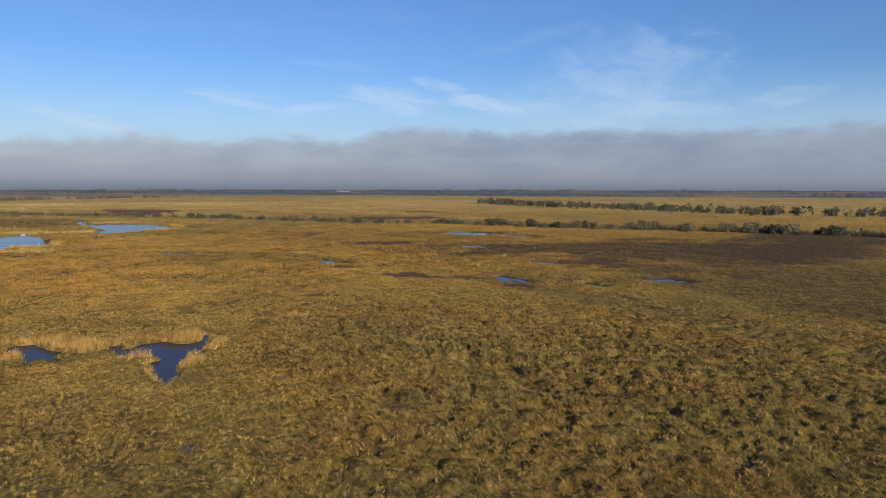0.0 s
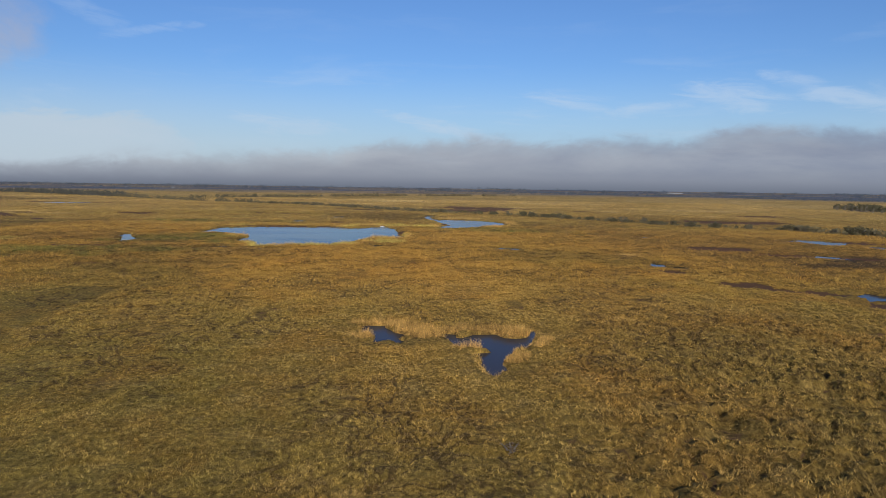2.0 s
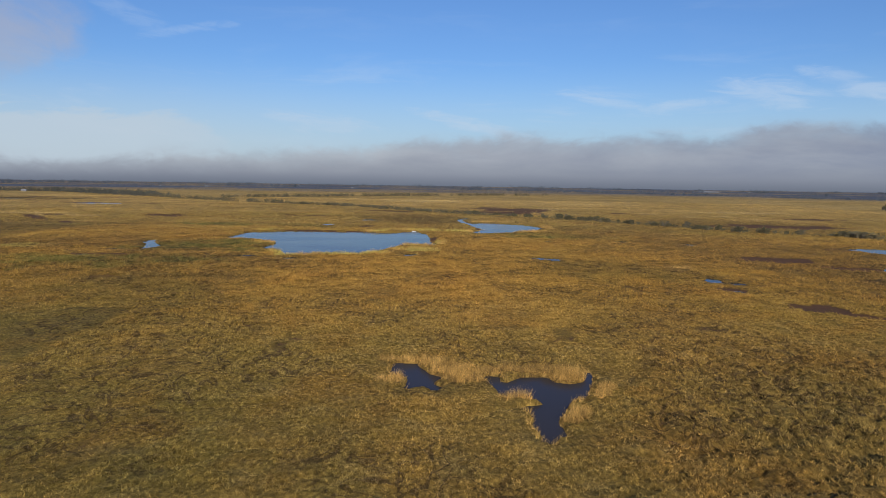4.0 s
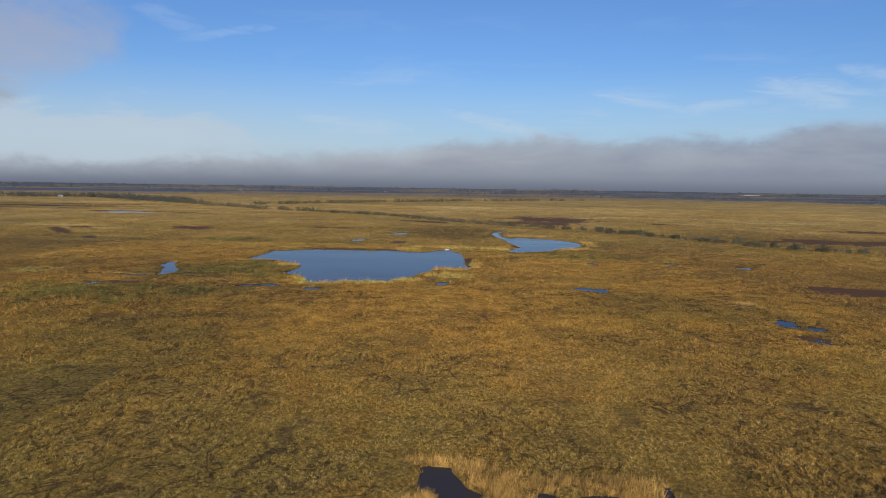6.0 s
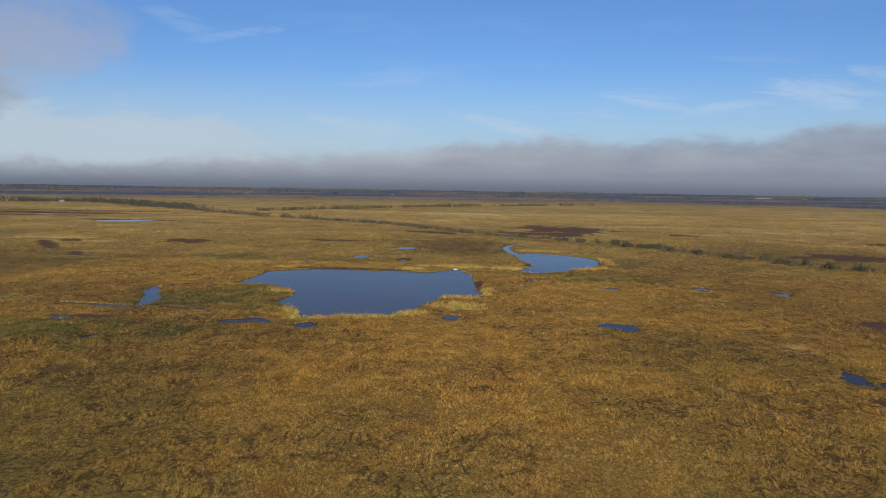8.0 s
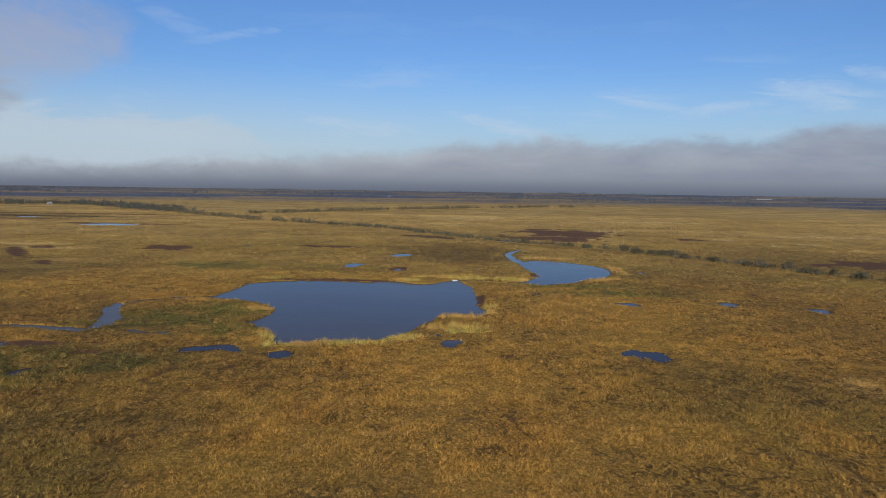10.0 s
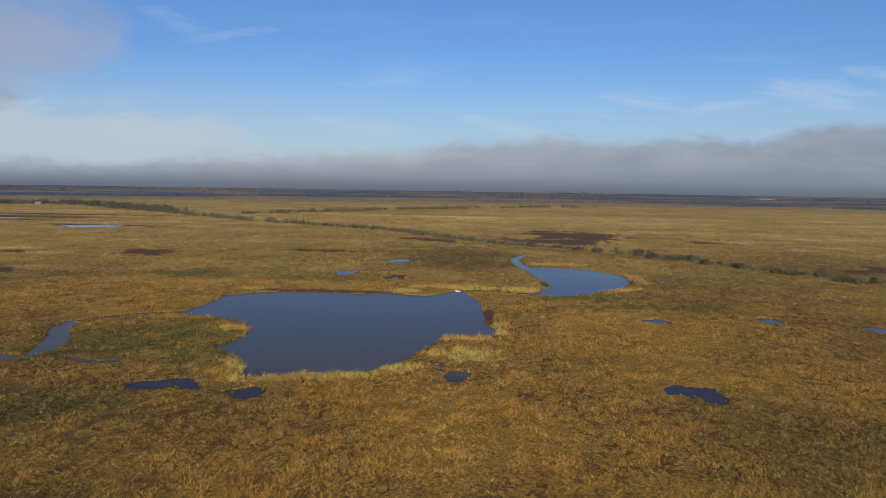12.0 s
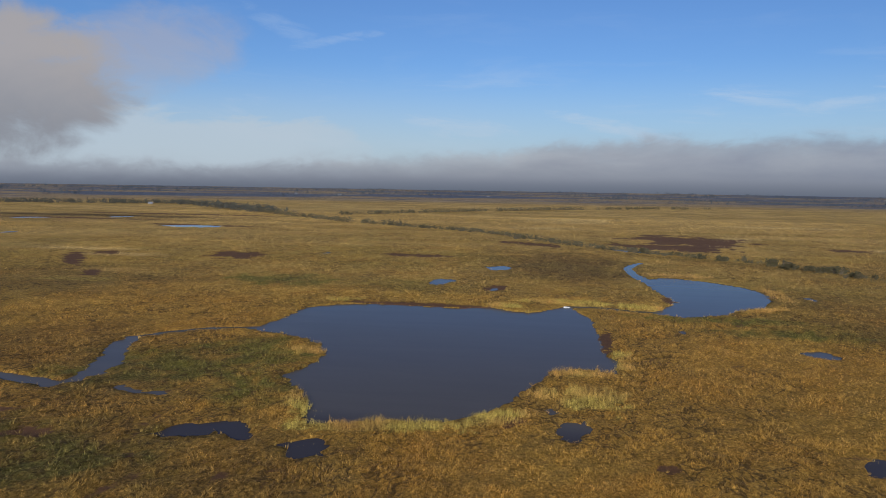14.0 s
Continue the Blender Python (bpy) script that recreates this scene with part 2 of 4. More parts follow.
    if spread:
        c = n.mix(n.math("MULTIPLY", n.step(geo.outputs["Random Per Island"], 0.75, 1.0), 0.2), c, rgb(*STRAW))
        value = n.math("MULTIPLY", value, n.math("ADD", n.math("MULTIPLY", geo.outputs["Random Per Island"], spread), 1.12 - spread / 2))
    else:
        # shade and wet dark litter between the nearer stalks, put into the colour
        value = n.math("MULTIPLY", value, n.math("ADD", n.math("MULTIPLY", n.step(far.outputs["Value"], 260.0, 620.0), 0.08), 0.92))
    c = n.mix(1.0, c, n.xyz(value, value, value), "MULTIPLY")
    return c, parts.outputs[0], where, at


OCHRE, OLIVE, RUST, STRAW = (0.404, 0.243, 0.052), (0.312, 0.208, 0.043), (0.375, 0.190, 0.034), (0.520, 0.345, 0.110)
SAGE, GREEN, HEATH, REED, YELLOW_REED = (0.266, 0.202, 0.078), (0.160, 0.148, 0.030), (0.085, 0.056, 0.031), (0.470, 0.275, 0.074), (0.450, 0.345, 0.080)
RUSSET = (0.449, 0.214, 0.034)
UMBER = (0.252, 0.149, 0.036)
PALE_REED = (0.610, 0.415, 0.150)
MEADOW, WOODLAND_HAZE = (0.670, 0.425, 0.135), (0.090, 0.130, 0.195)
PEAT = (0.118, 0.056, 0.032)



def matted(n, colour, where, at):
    """Matted stalks: fine strands that run now one way, now the other, darker where the relief is low. Returns colour
    and relief.
    """
    strand = n.add("ShaderNodeVectorMath", operation="MULTIPLY")
    n.put(where, strand.inputs[0])
    strand.inputs[1].default_value = (7.5, 2.6, 4.0)
    strands = n.noise(strand.outputs[0], 1.0, 5.0, 0.72, 1.8)
    grain = n.noise(at, 2.4, 5.0, 0.7)
    colour = n.mix(n.math("MULTIPLY", n.step(strands, 0.48, 0.32), 0.50), colour, rgb(0.110, 0.062, 0.018))
    colour = n.mix(n.math("MULTIPLY", n.step(strands, 0.54, 0.70), 0.45), colour, rgb(*STRAW))
    colour = n.mix(n.math("MULTIPLY", n.step(grain, 0.43, 0.31), 0.45), colour, rgb(0.105, 0.060, 0.020))
    return colour, n.math("ADD", strands, grain)


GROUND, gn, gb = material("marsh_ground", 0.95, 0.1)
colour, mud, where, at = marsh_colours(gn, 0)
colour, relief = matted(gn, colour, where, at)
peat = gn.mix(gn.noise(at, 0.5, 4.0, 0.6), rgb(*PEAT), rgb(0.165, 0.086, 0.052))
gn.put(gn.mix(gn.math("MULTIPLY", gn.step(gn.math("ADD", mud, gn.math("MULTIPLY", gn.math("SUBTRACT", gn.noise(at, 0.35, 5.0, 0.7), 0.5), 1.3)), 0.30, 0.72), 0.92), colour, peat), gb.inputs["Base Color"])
bump = gn.add("ShaderNodeBump")
bump.inputs["Strength"].default_value, bump.inputs["Distance"].default_value = 0.8, 0.22
gn.put(relief, bump.inputs["Height"])
gn.put(bump.outputs[0], gb.inputs["Normal"])

GRASS, hn, hb = material("sedge_blades", 0.75, 0.25)
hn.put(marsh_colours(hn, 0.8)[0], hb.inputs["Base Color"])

# dark bog water: rippled gloss over a brown depth
WATER, an, ab = material("pond_water", 0.6, 0.0)
place = an.add("ShaderNodeNewGeometry").outputs["Position"]
# the ponds to the north are shallow over pale silt
apart = an.add("ShaderNodeSeparateXYZ")
an.put(place, apart.inputs[0])
drawn = an.add("ShaderNodeVectorMath", operation="MULTIPLY")
an.put(place, drawn.inputs[0])
drawn.inputs[1].default_value = (0.03, 0.16, 0)
silt = an.math("MULTIPLY", an.step(apart.outputs[1], 290.0, 303.0), an.math("ADD", an.math("MULTIPLY", an.noise(drawn.outputs[0], 1.0, 4.0, 0.6, 0.4), 0.35), 0.62))
an.put(an.mix(silt, rgb(0.060, 0.051, 0.050), rgb(0.124, 0.107, 0.088)), ab.inputs["Base Color"])
ripple = an.add("ShaderNodeBump")
ripple.inputs["Strength"].default_value, ripple.inputs["Distance"].default_value = 0.06, 0.05
an.put(an.noise(place, 2.0, 3.0, 0.6), ripple.inputs["Height"])
gloss = an.add("ShaderNodeBsdfGlossy")
gloss.inputs["Color"].default_value = (0.70, 0.81, 0.93, 1)
an.put(ripple.outputs[0], gloss.inputs["Normal"])
calm = an.add("ShaderNodeVectorMath", operation="MULTIPLY")
an.put(place, calm.inputs[0])
calm.inputs[1].default_value = (0.02, 0.05, 0)
an.put(an.math("ADD", an.math("MULTIPLY", an.step(an.noise(calm.outputs[0], 1.0, 3.0, 0.5), 0.42, 0.62), 0.10), 0.05), gloss.inputs["Roughness"])
rim = an.add("ShaderNodeFresnel")
rim.inputs["IOR"].default_value = 1.33
joint = an.add("ShaderNodeMixShader")
an.put(an.math("POWER", rim.outputs[0], 1.7), joint.inputs[0])
an.put(ab.outputs[0], joint.inputs[1]), an.put(gloss.outputs[0], joint.inputs[2])
an.put(joint.outputs[0], WATER.node_tree.nodes["Material Output"].inputs[0])


def leafy(name, dark, light):
    m, n, b = material(name, 0.8, 0.2)
    geo = n.add("ShaderNodeNewGeometry")
    info = n.add("ShaderNodeObjectInfo")
    n.put(n.mix(geo.outputs["Random Per Island"], rgb(*dark), rgb(*light)), b.inputs["Base Color"])
    c = n.mix(n.math("MULTIPLY", info.outputs["Random"], 0.5), b.inputs["Base Color"].links[0].from_socket, rgb(*[v * 1.15 for v in light]))
    n.put(c, b.inputs["Base Color"])
    return m


LEAVES = leafy("willow_leaves", (0.050, 0.046, 0.024), (0.110, 0.096, 0.050))
TWIGS = leafy("bare_twigs", (0.080, 0.068, 0.040), (0.160, 0.134, 0.078))
DEAD_TWIGS = leafy("dead_twigs", (0.070, 0.045, 0.026), (0.140, 0.095, 0.052))
# the blue in these far leaves is distance haze put into the colour
HAZED_LEAVES = leafy("far_wood_hazed_leaves", (0.066, 0.080, 0.100), (0.105, 0.120, 0.140))
SCRUB = leafy("ditch_scrub", (0.105, 0.088, 0.046), (0.195, 0.160, 0.084))
BELT_LEAVES = leafy("tree_belt_leaves", (0.062, 0.062, 0.050), (0.100, 0.097, 0.078))
BARK, bn, bb = material("bark", 0.9)
bn.put(bn.mix(bn.noise(bn.add("ShaderNodeTexCoord").outputs["Object"], 6.0, 4.0), rgb(0.09, 0.07, 0.05), rgb(0.24, 0.21, 0.17)), bb.inputs["Base Color"])


def plain(name, c, rough=0.7, c2=None, scale=0.6):
    m, n, b = material(name, rough)
    n.put(n.mix(n.noise(n.add("ShaderNodeTexCoord").outputs["Object"], scale, 4.0), rgb(*c), rgb(*(c2 or [v * 0.8 for v in c]))), b.inputs["Base Color"])
    return m


WHITE_WALL, GREY_ROOF, RED_ROOF, DARK_PANE = plain("white_wall", (0.40, 0.39, 0.38)), plain("grey_roof", (0.30, 0.31, 0.33)), plain("red_roof", (0.28, 0.12, 0.08)), plain("dark_pane", (0.03, 0.035, 0.04), 0.15)
WHITE_HULL = plain("white_hull", (0.80, 0.80, 0.78), 0.4, (0.60, 0.58, 0.54), 3.0)
WHITE_ROOF = plain("white_sheet_roof", (0.30, 0.31, 0.33), 0.5)

# ======== the plan of the marsh ========
BIG = [(-96, 373), (-94, 387), (-94, 406), (-87, 414), (-74, 419), (-56, 418), (-40, 418), (-32, 422), (-25, 417), (-19, 415), (-14, 420), (-7, 430), (-4, 427), (-1, 413),
       (2, 404), (2, 390), (2, 374), (3, 357), (6, 348), (4, 339), (0, 341), (-5, 340), (-10, 337), (-11, 332), (-14, 325), (-16, 318), (-17, 311), (-23, 303), (-27, 299),
       (-34, 296), (-41, 295), (-45, 293), (-52, 291), (-55, 301), (-61, 312), (-68, 322), (-67, 326), (-66, 333), (-66, 342), (-72, 356), (-79, 360), (-86, 363), (-93, 366)]
SECOND = [(26, 512), (36, 525), (45, 524), (58, 515), (69, 500), (73, 484), (70, 461), (62, 444), (50, 431), (43, 423), (31, 417), (26, 419), (21, 424), (25, 432), (29, 440), (33, 451), (30, 472), (27, 497)]
SMALL_WEST = [(-5.3, 125.2), (-5.2, 131.9), (-3, 131.6), (-0.7, 131), (-0.2, 128.6), (1.3, 125.4), (3.3, 123.6), (2.8, 121.8), (1.8, 120.6), (3.1, 118), (1.5, 115.3), (0.4, 116.2), (-0.7, 116.3),
              (-2.2, 116.8), (-2.6, 118.5), (-2.2, 121.4), (-2.5, 123.4), (-3.9, 122.1)]
SMALL_EAST = [(8.2, 122.6), (8.8, 124.4), (11, 123.9), (11.5, 121.2), (13.3, 123.4), (18.4, 124.4), (18.7, 121.5), (20.5, 120.6), (22.4, 122.2), (23.3, 125.9), (24.5, 127.5), (24.7, 124.4),
              (23.8, 120.2), (22.4, 117.6), (21.4, 113.6), (19.3, 111.6), (17.7, 108), (16.3, 104.6), (16.1, 101.3), (15.9, 98.3), (14.7, 98), (14, 96.5), (12.9, 96.6), (12.4, 97.5), (12.6, 99.8),
              (12.1, 102.7), (12.5, 105.7), (12.1, 108.1), (10.8, 108.5), (12.5, 110.6), (14.7, 111.1), (13.1, 112.6), (11.6, 112.1), (9.6, 114.2), (9.7, 117), (8.9, 119.1)]
FRONT_WEST = [(-76, 282), (-75, 284.5), (-72, 289), (-68, 289), (-64, 291), (-61, 289), (-58, 284), (-60, 281.5), (-63, 284), (-66, 284), (-67, 281.5), (-70, 279.5), (-73, 280)]
FRONT_MID = [(-53, 281), (-51, 283), (-48, 286), (-47, 286), (-44, 278), (-47, 275.5), (-50, 276)]
FRONT_EAST = [(-9, 297), (-8, 301), (-5, 302), (-4, 305), (-3, 302), (-2, 300), (-3, 295), (-6, 291.5), (-8, 293)]
RIGHT_NEAR = [(37, 290), (40, 293), (45, 292), (49, 291), (49.5, 288), (50, 283), (47, 279), (45, 279.5), (43, 284), (40, 285), (38, 285)]

def oval(x, y, rx, ry, seed=0):
    """An uneven round outline."""
    rng = np.random.default_rng(int(abs(x * 7 + y * 3)) + seed)
    return [(x + rx * (0.75 + 0.4 * rng.random()) * math.cos(a), y + ry * (0.75 + 0.4 * rng.random()) * math.sin(a)) for a in np.linspace(0, 2 * math.pi, 12, endpoint=False)]


def ribbon(line, widths):
    """The outline of a channel along a line, with its widths."""
    p = np.array(line, float)
    d = np.gradient(p, axis=0)
    side = np.stack([-d[:, 1], d[:, 0]], 1) / np.linalg.norm(d, axis=1, keepdims=True) * np.array(widths)[:, None] / 2
    return [tuple(v) for v in np.concatenate([p + side, (p - side)[::-1]])]


PONDS = [
    ("wide dark blue marsh pond ringed by yellow reeds", BIG, 1.2), ("pale blue marsh pond with a muddy inlet", SECOND, 1.2),
    ("small dark pool under tall tan reeds", SMALL_WEST, 0.35), ("three-cornered dark blue pool edged by tan reeds", SMALL_EAST, 0.35),
    ("narrow dark puddle in front of the wide pond", FRONT_WEST, 1.5), ("dark puddle among rusty sedge", FRONT_MID, 1.2), ("dark round puddle among straw grass", FRONT_EAST, 1.3),
    ("ragged blue puddle in rusty sedge", RIGHT_NEAR, 1.2),
    ("winding grey water channel through green sedge", ribbon([(-90, 371), (-100, 368.5), (-108, 365), (-117, 357), (-122, 350), (-120, 341), (-112, 325), (-110, 316), (-109, 308), (-111, 305), (-120, 307), (-127, 309), (-138, 309)],
                                                             [7, 4.2, 3.4, 3.4, 4, 5.6, 6, 4.6, 4.6, 5.2, 5.0, 5.0, 5.0]), 0.8),
    ("thread of water through green sedge", ribbon([(-85, 304), (-90, 303), (-96, 305), (-101, 309)], [1.6, 2.2, 2.0, 1.2]), 0.8),
    ("narrow channel joining the two ponds", ribbon([(-7, 429), (3, 430), (10, 428), (18, 425), (25, 424)], [6, 4.4, 4.2, 4.6, 6]), 0.6),
    ("curved pale channel behind the second pond", ribbon([(29, 512), (25, 540), (25, 560), (29, 578), (35, 592)], [8, 5.4, 5, 5, 4]), 0.6),
    ("ditch of pale water under the hedge", ribbon([(22, 676), (34, 664), (46, 652), (62, 648), (80, 640)], [9, 10, 9, 7, 5]), 1.5),
]
NAMED = len(PONDS)
PUDDLES = [(-60, 484, 5.8, 9), (-40, 543, 8, 9), (-36, 465, 1.6, 4), (58, 369, 5.0, 4.4), (95, 374, 4.6, 6.5), (123, 362, 4.0, 5.4), (85, 232, 3.0, 6.4), (89, 226, 2.6, 4.0),
           (83, 210, 1.4, 2.6), (-101, 259, 2.8, 4.4), (-123, 283, 2.6, 3.8), (-348, 800, 30, 16), (-332, 796, 18, 9), (-497, 925, 10.5, 18), (-567, 867, 16, 12), (-432, 680, 5, 11), (200, 338, 12, 19), (212, 302, 7.5, 14)]
PUDDLES += [(160, 260, 4.8, 10), (145, 193, 4.4, 8), (112, 164, 4.4, 8), (124, 144, 3.1, 5.6), (147, 141, 4.8, 6.2), (27, 389, 1.0, 3.2), (1, 342, 1.7, 2.4), (-9.5, 307, 1.1, 3.4), (38, 662, 10, 7),
           (-147, 591, 2.2, 6), (86, 470, 3.0, 4.0)]
PONDS += [("shallow blue puddle in the brown sedge", oval(*p), 1.1 if p[2] < 6 else 1.5) for p in PUDDLES]


# the shores of the far ponds lie a little under the plants' tops, so their basins reach somewhat further
def widened(outline, by=1.3):
    p = np.array(outline, float)
    mid, span = (p[:, 1].max() + p[:, 1].min()) / 2, p[:, 1].max() - p[:, 1].min()
    return [(x, mid + (y - mid) * (1 + 2 * by / max(span, 4.0))) for x, y in p]


PONDS = [(label, widened(outline, 0.25 if n < NAMED else max(0.6, 0.004 * math.hypot(*outline[0]))), rough) for n, (label, outline, rough) in enumerate(PONDS)]
# bare peat, green sedge, dark heath and tall reeds: centre, radii, turn in degrees
MUD = [(89, 184, 5.8, 6, 20), (99, 172, 9, 3, -35), (131, 292, 13, 11, -10), (92, 775, 44, 60, 10), (66, 700, 40, 22, -25), (-91, 592, 23, 9, 0), (-190, 562, 15, 19, 25), (-340, 812, 62, 9, -5),
       (186, 713, 15, 10, 0), (245, 520, 40, 26, 0), (105, 151, 3.6, 5, 0), (3.5, 372, 1.8, 15, -6), (31, 452, 2.4, 9, 6), (-55, 421, 26, 2.8, 0), (155, 262, 20, 6, -30)]
MUD += [(161, 186, 11, 9, -10), (205, 335, 24, 11, -20), (-264, 522, 5, 40, 36), (-216, 468, 4, 13, 35), (-265, 553, 7, 10, 36), (82, 212, 2.6, 5, 25), (147, 143, 6, 5, 0), (-30, 700, 30, 9, -40), (330, 640, 30, 14, 0),
       (-62, 326, 2.2, 5, 20), (-17, 300, 2.2, 3, 0), (8, 282, 1.7, 1.2, 10), (-35, 468, 4.5, 8, 0), (71, 472, 3, 5, 0), (-118, 286, 9, 3, 0), (-95, 277, 4, 3, 0), (-540, 880, 120, 10, 0), (-480, 1010, 150, 14, 0)]
OLIVES = [(-40, 92, 20, 50, 24), (-70, 190, 22, 55, 16), (60, 250, 22, 30, 0), (150, 452, 45, 14, -35), (-75, 470, 24, 14, 0), (78, 400, 22, 18, 0)]
DARKS = [(200, 560, 90, 80, 0), (110, 420, 46, 60, 0), (150, 300, 60, 60, 0), (-150, 335, 46, 30, 10), (-230, 440, 80, 46, 10), (-560, 900, 190, 90, 0), (-84, 268, 30, 24, 15), (-100, 300, 16, 30, 0), (-55, 262, 22, 14, 0), (60, 262, 24, 26, 0), (-75, 222, 26, 22, 0), (170, 520, 60, 14, -45), (80, 600, 70, 10, -40)]
SEDGE = [(-96, 324, 22, 18, 10), (-72, 312, 10, 14, 30), (-114, 262, 28, 18, 0), (-86, 268, 16, 14, 0), (46, 412, 26, 7, 0), (-84, 342, 16, 12, 0), (60, 394, 22, 8, 0), (-127, 470, 22, 16, 0), (-116, 313, 6, 4, 0)]
DIMS = [(-8, 580, 36, 60, 0), (0, 530, 26, 30, 0), (185, 130, 40, 36, -30), (160, 92, 26, 30, 0)]
HEATHS = [(225, 185, 70, 44, 12), (215, 225, 50, 36, 10), (310, 205, 90, 40, 20), (-540, 940, 150, 20, 0), (175, 238, 34, 20, 0)]
REEDS = [(-2.8, 132.3, 3.4, 0.8, -3), (1.0, 130.2, 2.2, 2.2, -50), (4.2, 126, 2.8, 3.4, -50), (5.8, 121.0, 3.0, 2.6, 0), (11, 126.4, 5, 2.2, 0), (18, 126.4, 5.6, 2.0, 2), (20.6, 123.4, 2.4, 2.0, 0),
         (-4.4, 120.3, 1.8, 1.4, 0), (12.4, 112.4, 2.4, 0.9, 5), (18.6, 106, 1.2, 3.0, -25), (23.8, 115, 1.2, 2.6, -20)]
REEDS += [(-40, 292.0, 15, 3.0, 8), (-20, 300.0, 6.5, 3.0, 36), (-11.5, 317, 3.2, 2.8, 20), (-58, 303, 2.2, 8, 30), (-4, 335.5, 8, 3.0, 5), (-20, 412, 6, 3, 0), (-5, 436, 16, 4, 0), (20, 432, 12, 4, 0), (-27, 424, 5, 4, 0),
         (7, 355, 2.4, 5, 0), (-86, 424, 6, 3, 25), (-70, 345, 5, 4, 30), (75, 476, 4, 16, 0), (60, 436, 10, 3, 30), (45, 531, 18, 5, -10), (-1, 316, 6, 8, 0), (4, 345, 5, 4, 0),
         (85, 264, 3.5, 5, 0), (4, 1081, 60, 34, 0)]
STRAWS = [(133, 806, 16, 16, 0), (210, 712, 9, 12, 0), (231, 655, 8, 8, 0), (264, 676, 9, 9, 0), (273, 620, 7, 8, 0), (326, 770, 60, 16, 0), (215, 1005, 70, 20, 0), (120, 785, 20, 14, 0), (95, 722, 22, 8, 10),
          (-250, 548, 22, 8, 0), (-212, 480, 18, 7, 5), (-216, 450, 22, 6, 5), (-200, 473, 8, 4, 0), (-295, 572, 30, 9, 0), (-160, 316, 10, 9, 0), (4, 1020, 50, 26, 0), (-30, 895, 30, 16, 0), (83, 259, 4, 5, 0)]


def lattice(ix, iy, seed):
    h = (ix * 374761393 + iy * 668265263 + seed * 974711) & 0xFFFFFFFF
    h = ((h ^ (h >> 13)) * 1274126177) & 0xFFFFFFFF
    return ((h ^ (h >> 16)) & 0xFFFF) / 65535.0


def value_noise(x, y, wave, seed=0):
    """Smooth noise in 0..1 over arrays of x and y, with bumps about one wave across."""
    u, v = x / wave, y / wave
    iu, iv = np.floor(u).astype(np.int64), np.floor(v).astype(np.int64)
    fu, fv = u - iu, v - iv
    fu, fv = fu * fu * (3 - 2 * fu), fv * fv * (3 - 2 * fv)
    a = lattice(iu, iv, seed) * (1 - fu) + lattice(iu + 1, iv, seed) * fu
    b = lattice(iu, iv + 1, seed) * (1 - fu) + lattice(iu + 1, iv + 1, seed) * fu
    return a * (1 - fv) + b * fv


def smooth(v, lo, hi):
    t = np.clip((v - lo) / (hi - lo), 0, 1)
    return t * t * (3 - 2 * t)


def outline_distance(x, y, outline):
    """Signed distance to a closed outline, negative inside; far points get a large value."""
    p = np.array(outline, float)
    out = np.full(x.shape, 99.0)
    near = (x > p[:, 0].min() - 12) & (x < p[:, 0].max() + 12) & (y > p[:, 1].min() - 12) & (y < p[:, 1].max() + 12)
    if not near.any():
        return out
    px, py = x[near], y[near]
    best, inside = np.full(px.shape, 1e9), np.zeros(px.shape, bool)
    for (x0, y0), (x1, y1) in zip(p, np.roll(p, -1, 0)):
        ex, ey = x1 - x0, y1 - y0
        t = np.clip(((px - x0) * ex + (py - y0) * ey) / (ex * ex + ey * ey + 1e-9), 0, 1)
        best = np.minimum(best, (px - x0 - t * ex) ** 2 + (py - y0 - t * ey) ** 2)
        crosses = (y0 > py) != (y1 > py)
        inside ^= crosses & (px < ex * (py - y0) / (ey if abs(ey) > 1e-9 else 1e-9) + x0)
    out[near] = np.where(inside, -1, 1) * np.sqrt(best)
    return out


def shore(x, y):
    """How far a place lies from the water, in metres, negative in a pond; the edges are ragged."""
    d = np.full(x.shape, 99.0)
    for _, outline, rough in PONDS:
        d = np.minimum(d, outline_distance(x, y, outline) + rough * ((value_noise(x, y, 2.2, 3) - 0.5) * 1.8 + (value_noise(x, y, 0.9, 4) - 0.5) * 0.8))
    return d


def cover(x, y, spots, seed, edge=0.35):
    """0..1: how much the ragged patches of a kind cover a place."""
    out = np.zeros(x.shape)
    for cx, cy, rx, ry, turn in spots:
        near = (abs(x - cx) < 1.8 * max(rx, ry)) & (abs(y - cy) < 1.8 * max(rx, ry))
        if near.any():
            c, s = math.cos(radians(turn)), math.sin(radians(turn))
            px, py = x[near] - cx, y[near] - cy
            size = max(1.5, 0.45 * min(rx, ry))
            r = np.hypot((px * c + py * s) / rx, (py * c - px * s) / ry) + 0.9 * (value_noise(x[near], y[near], size, seed) - 0.5) + 0.5 * (value_noise(x[near], y[near], size / 3, seed + 1) - 0.5)
            out[near] = np.maximum(out[near], 1 - smooth(r, 1 - edge, 1 + edge))
    return out


def cells(x, y, size, seed):
    """Distances to the nearest and the second nearest of scattered points, one to a cell, in cells."""
    u, v = x / size, y / size
    iu, iv = np.floor(u).astype(np.int64), np.floor(v).astype(np.int64)
    one, two = np.full(x.shape, 9.0), np.full(x.shape, 9.0)
    for du in (-1, 0, 1):
        for dv in (-1, 0, 1):
            cu, cv = iu + du, iv + dv
            r = np.hypot(cu + lattice(cu, cv, seed) - u, cv + lattice(cu, cv, seed + 1) - v)
            one, two = np.minimum(one, r), np.minimum(two, np.maximum(one, r))
    return one, two


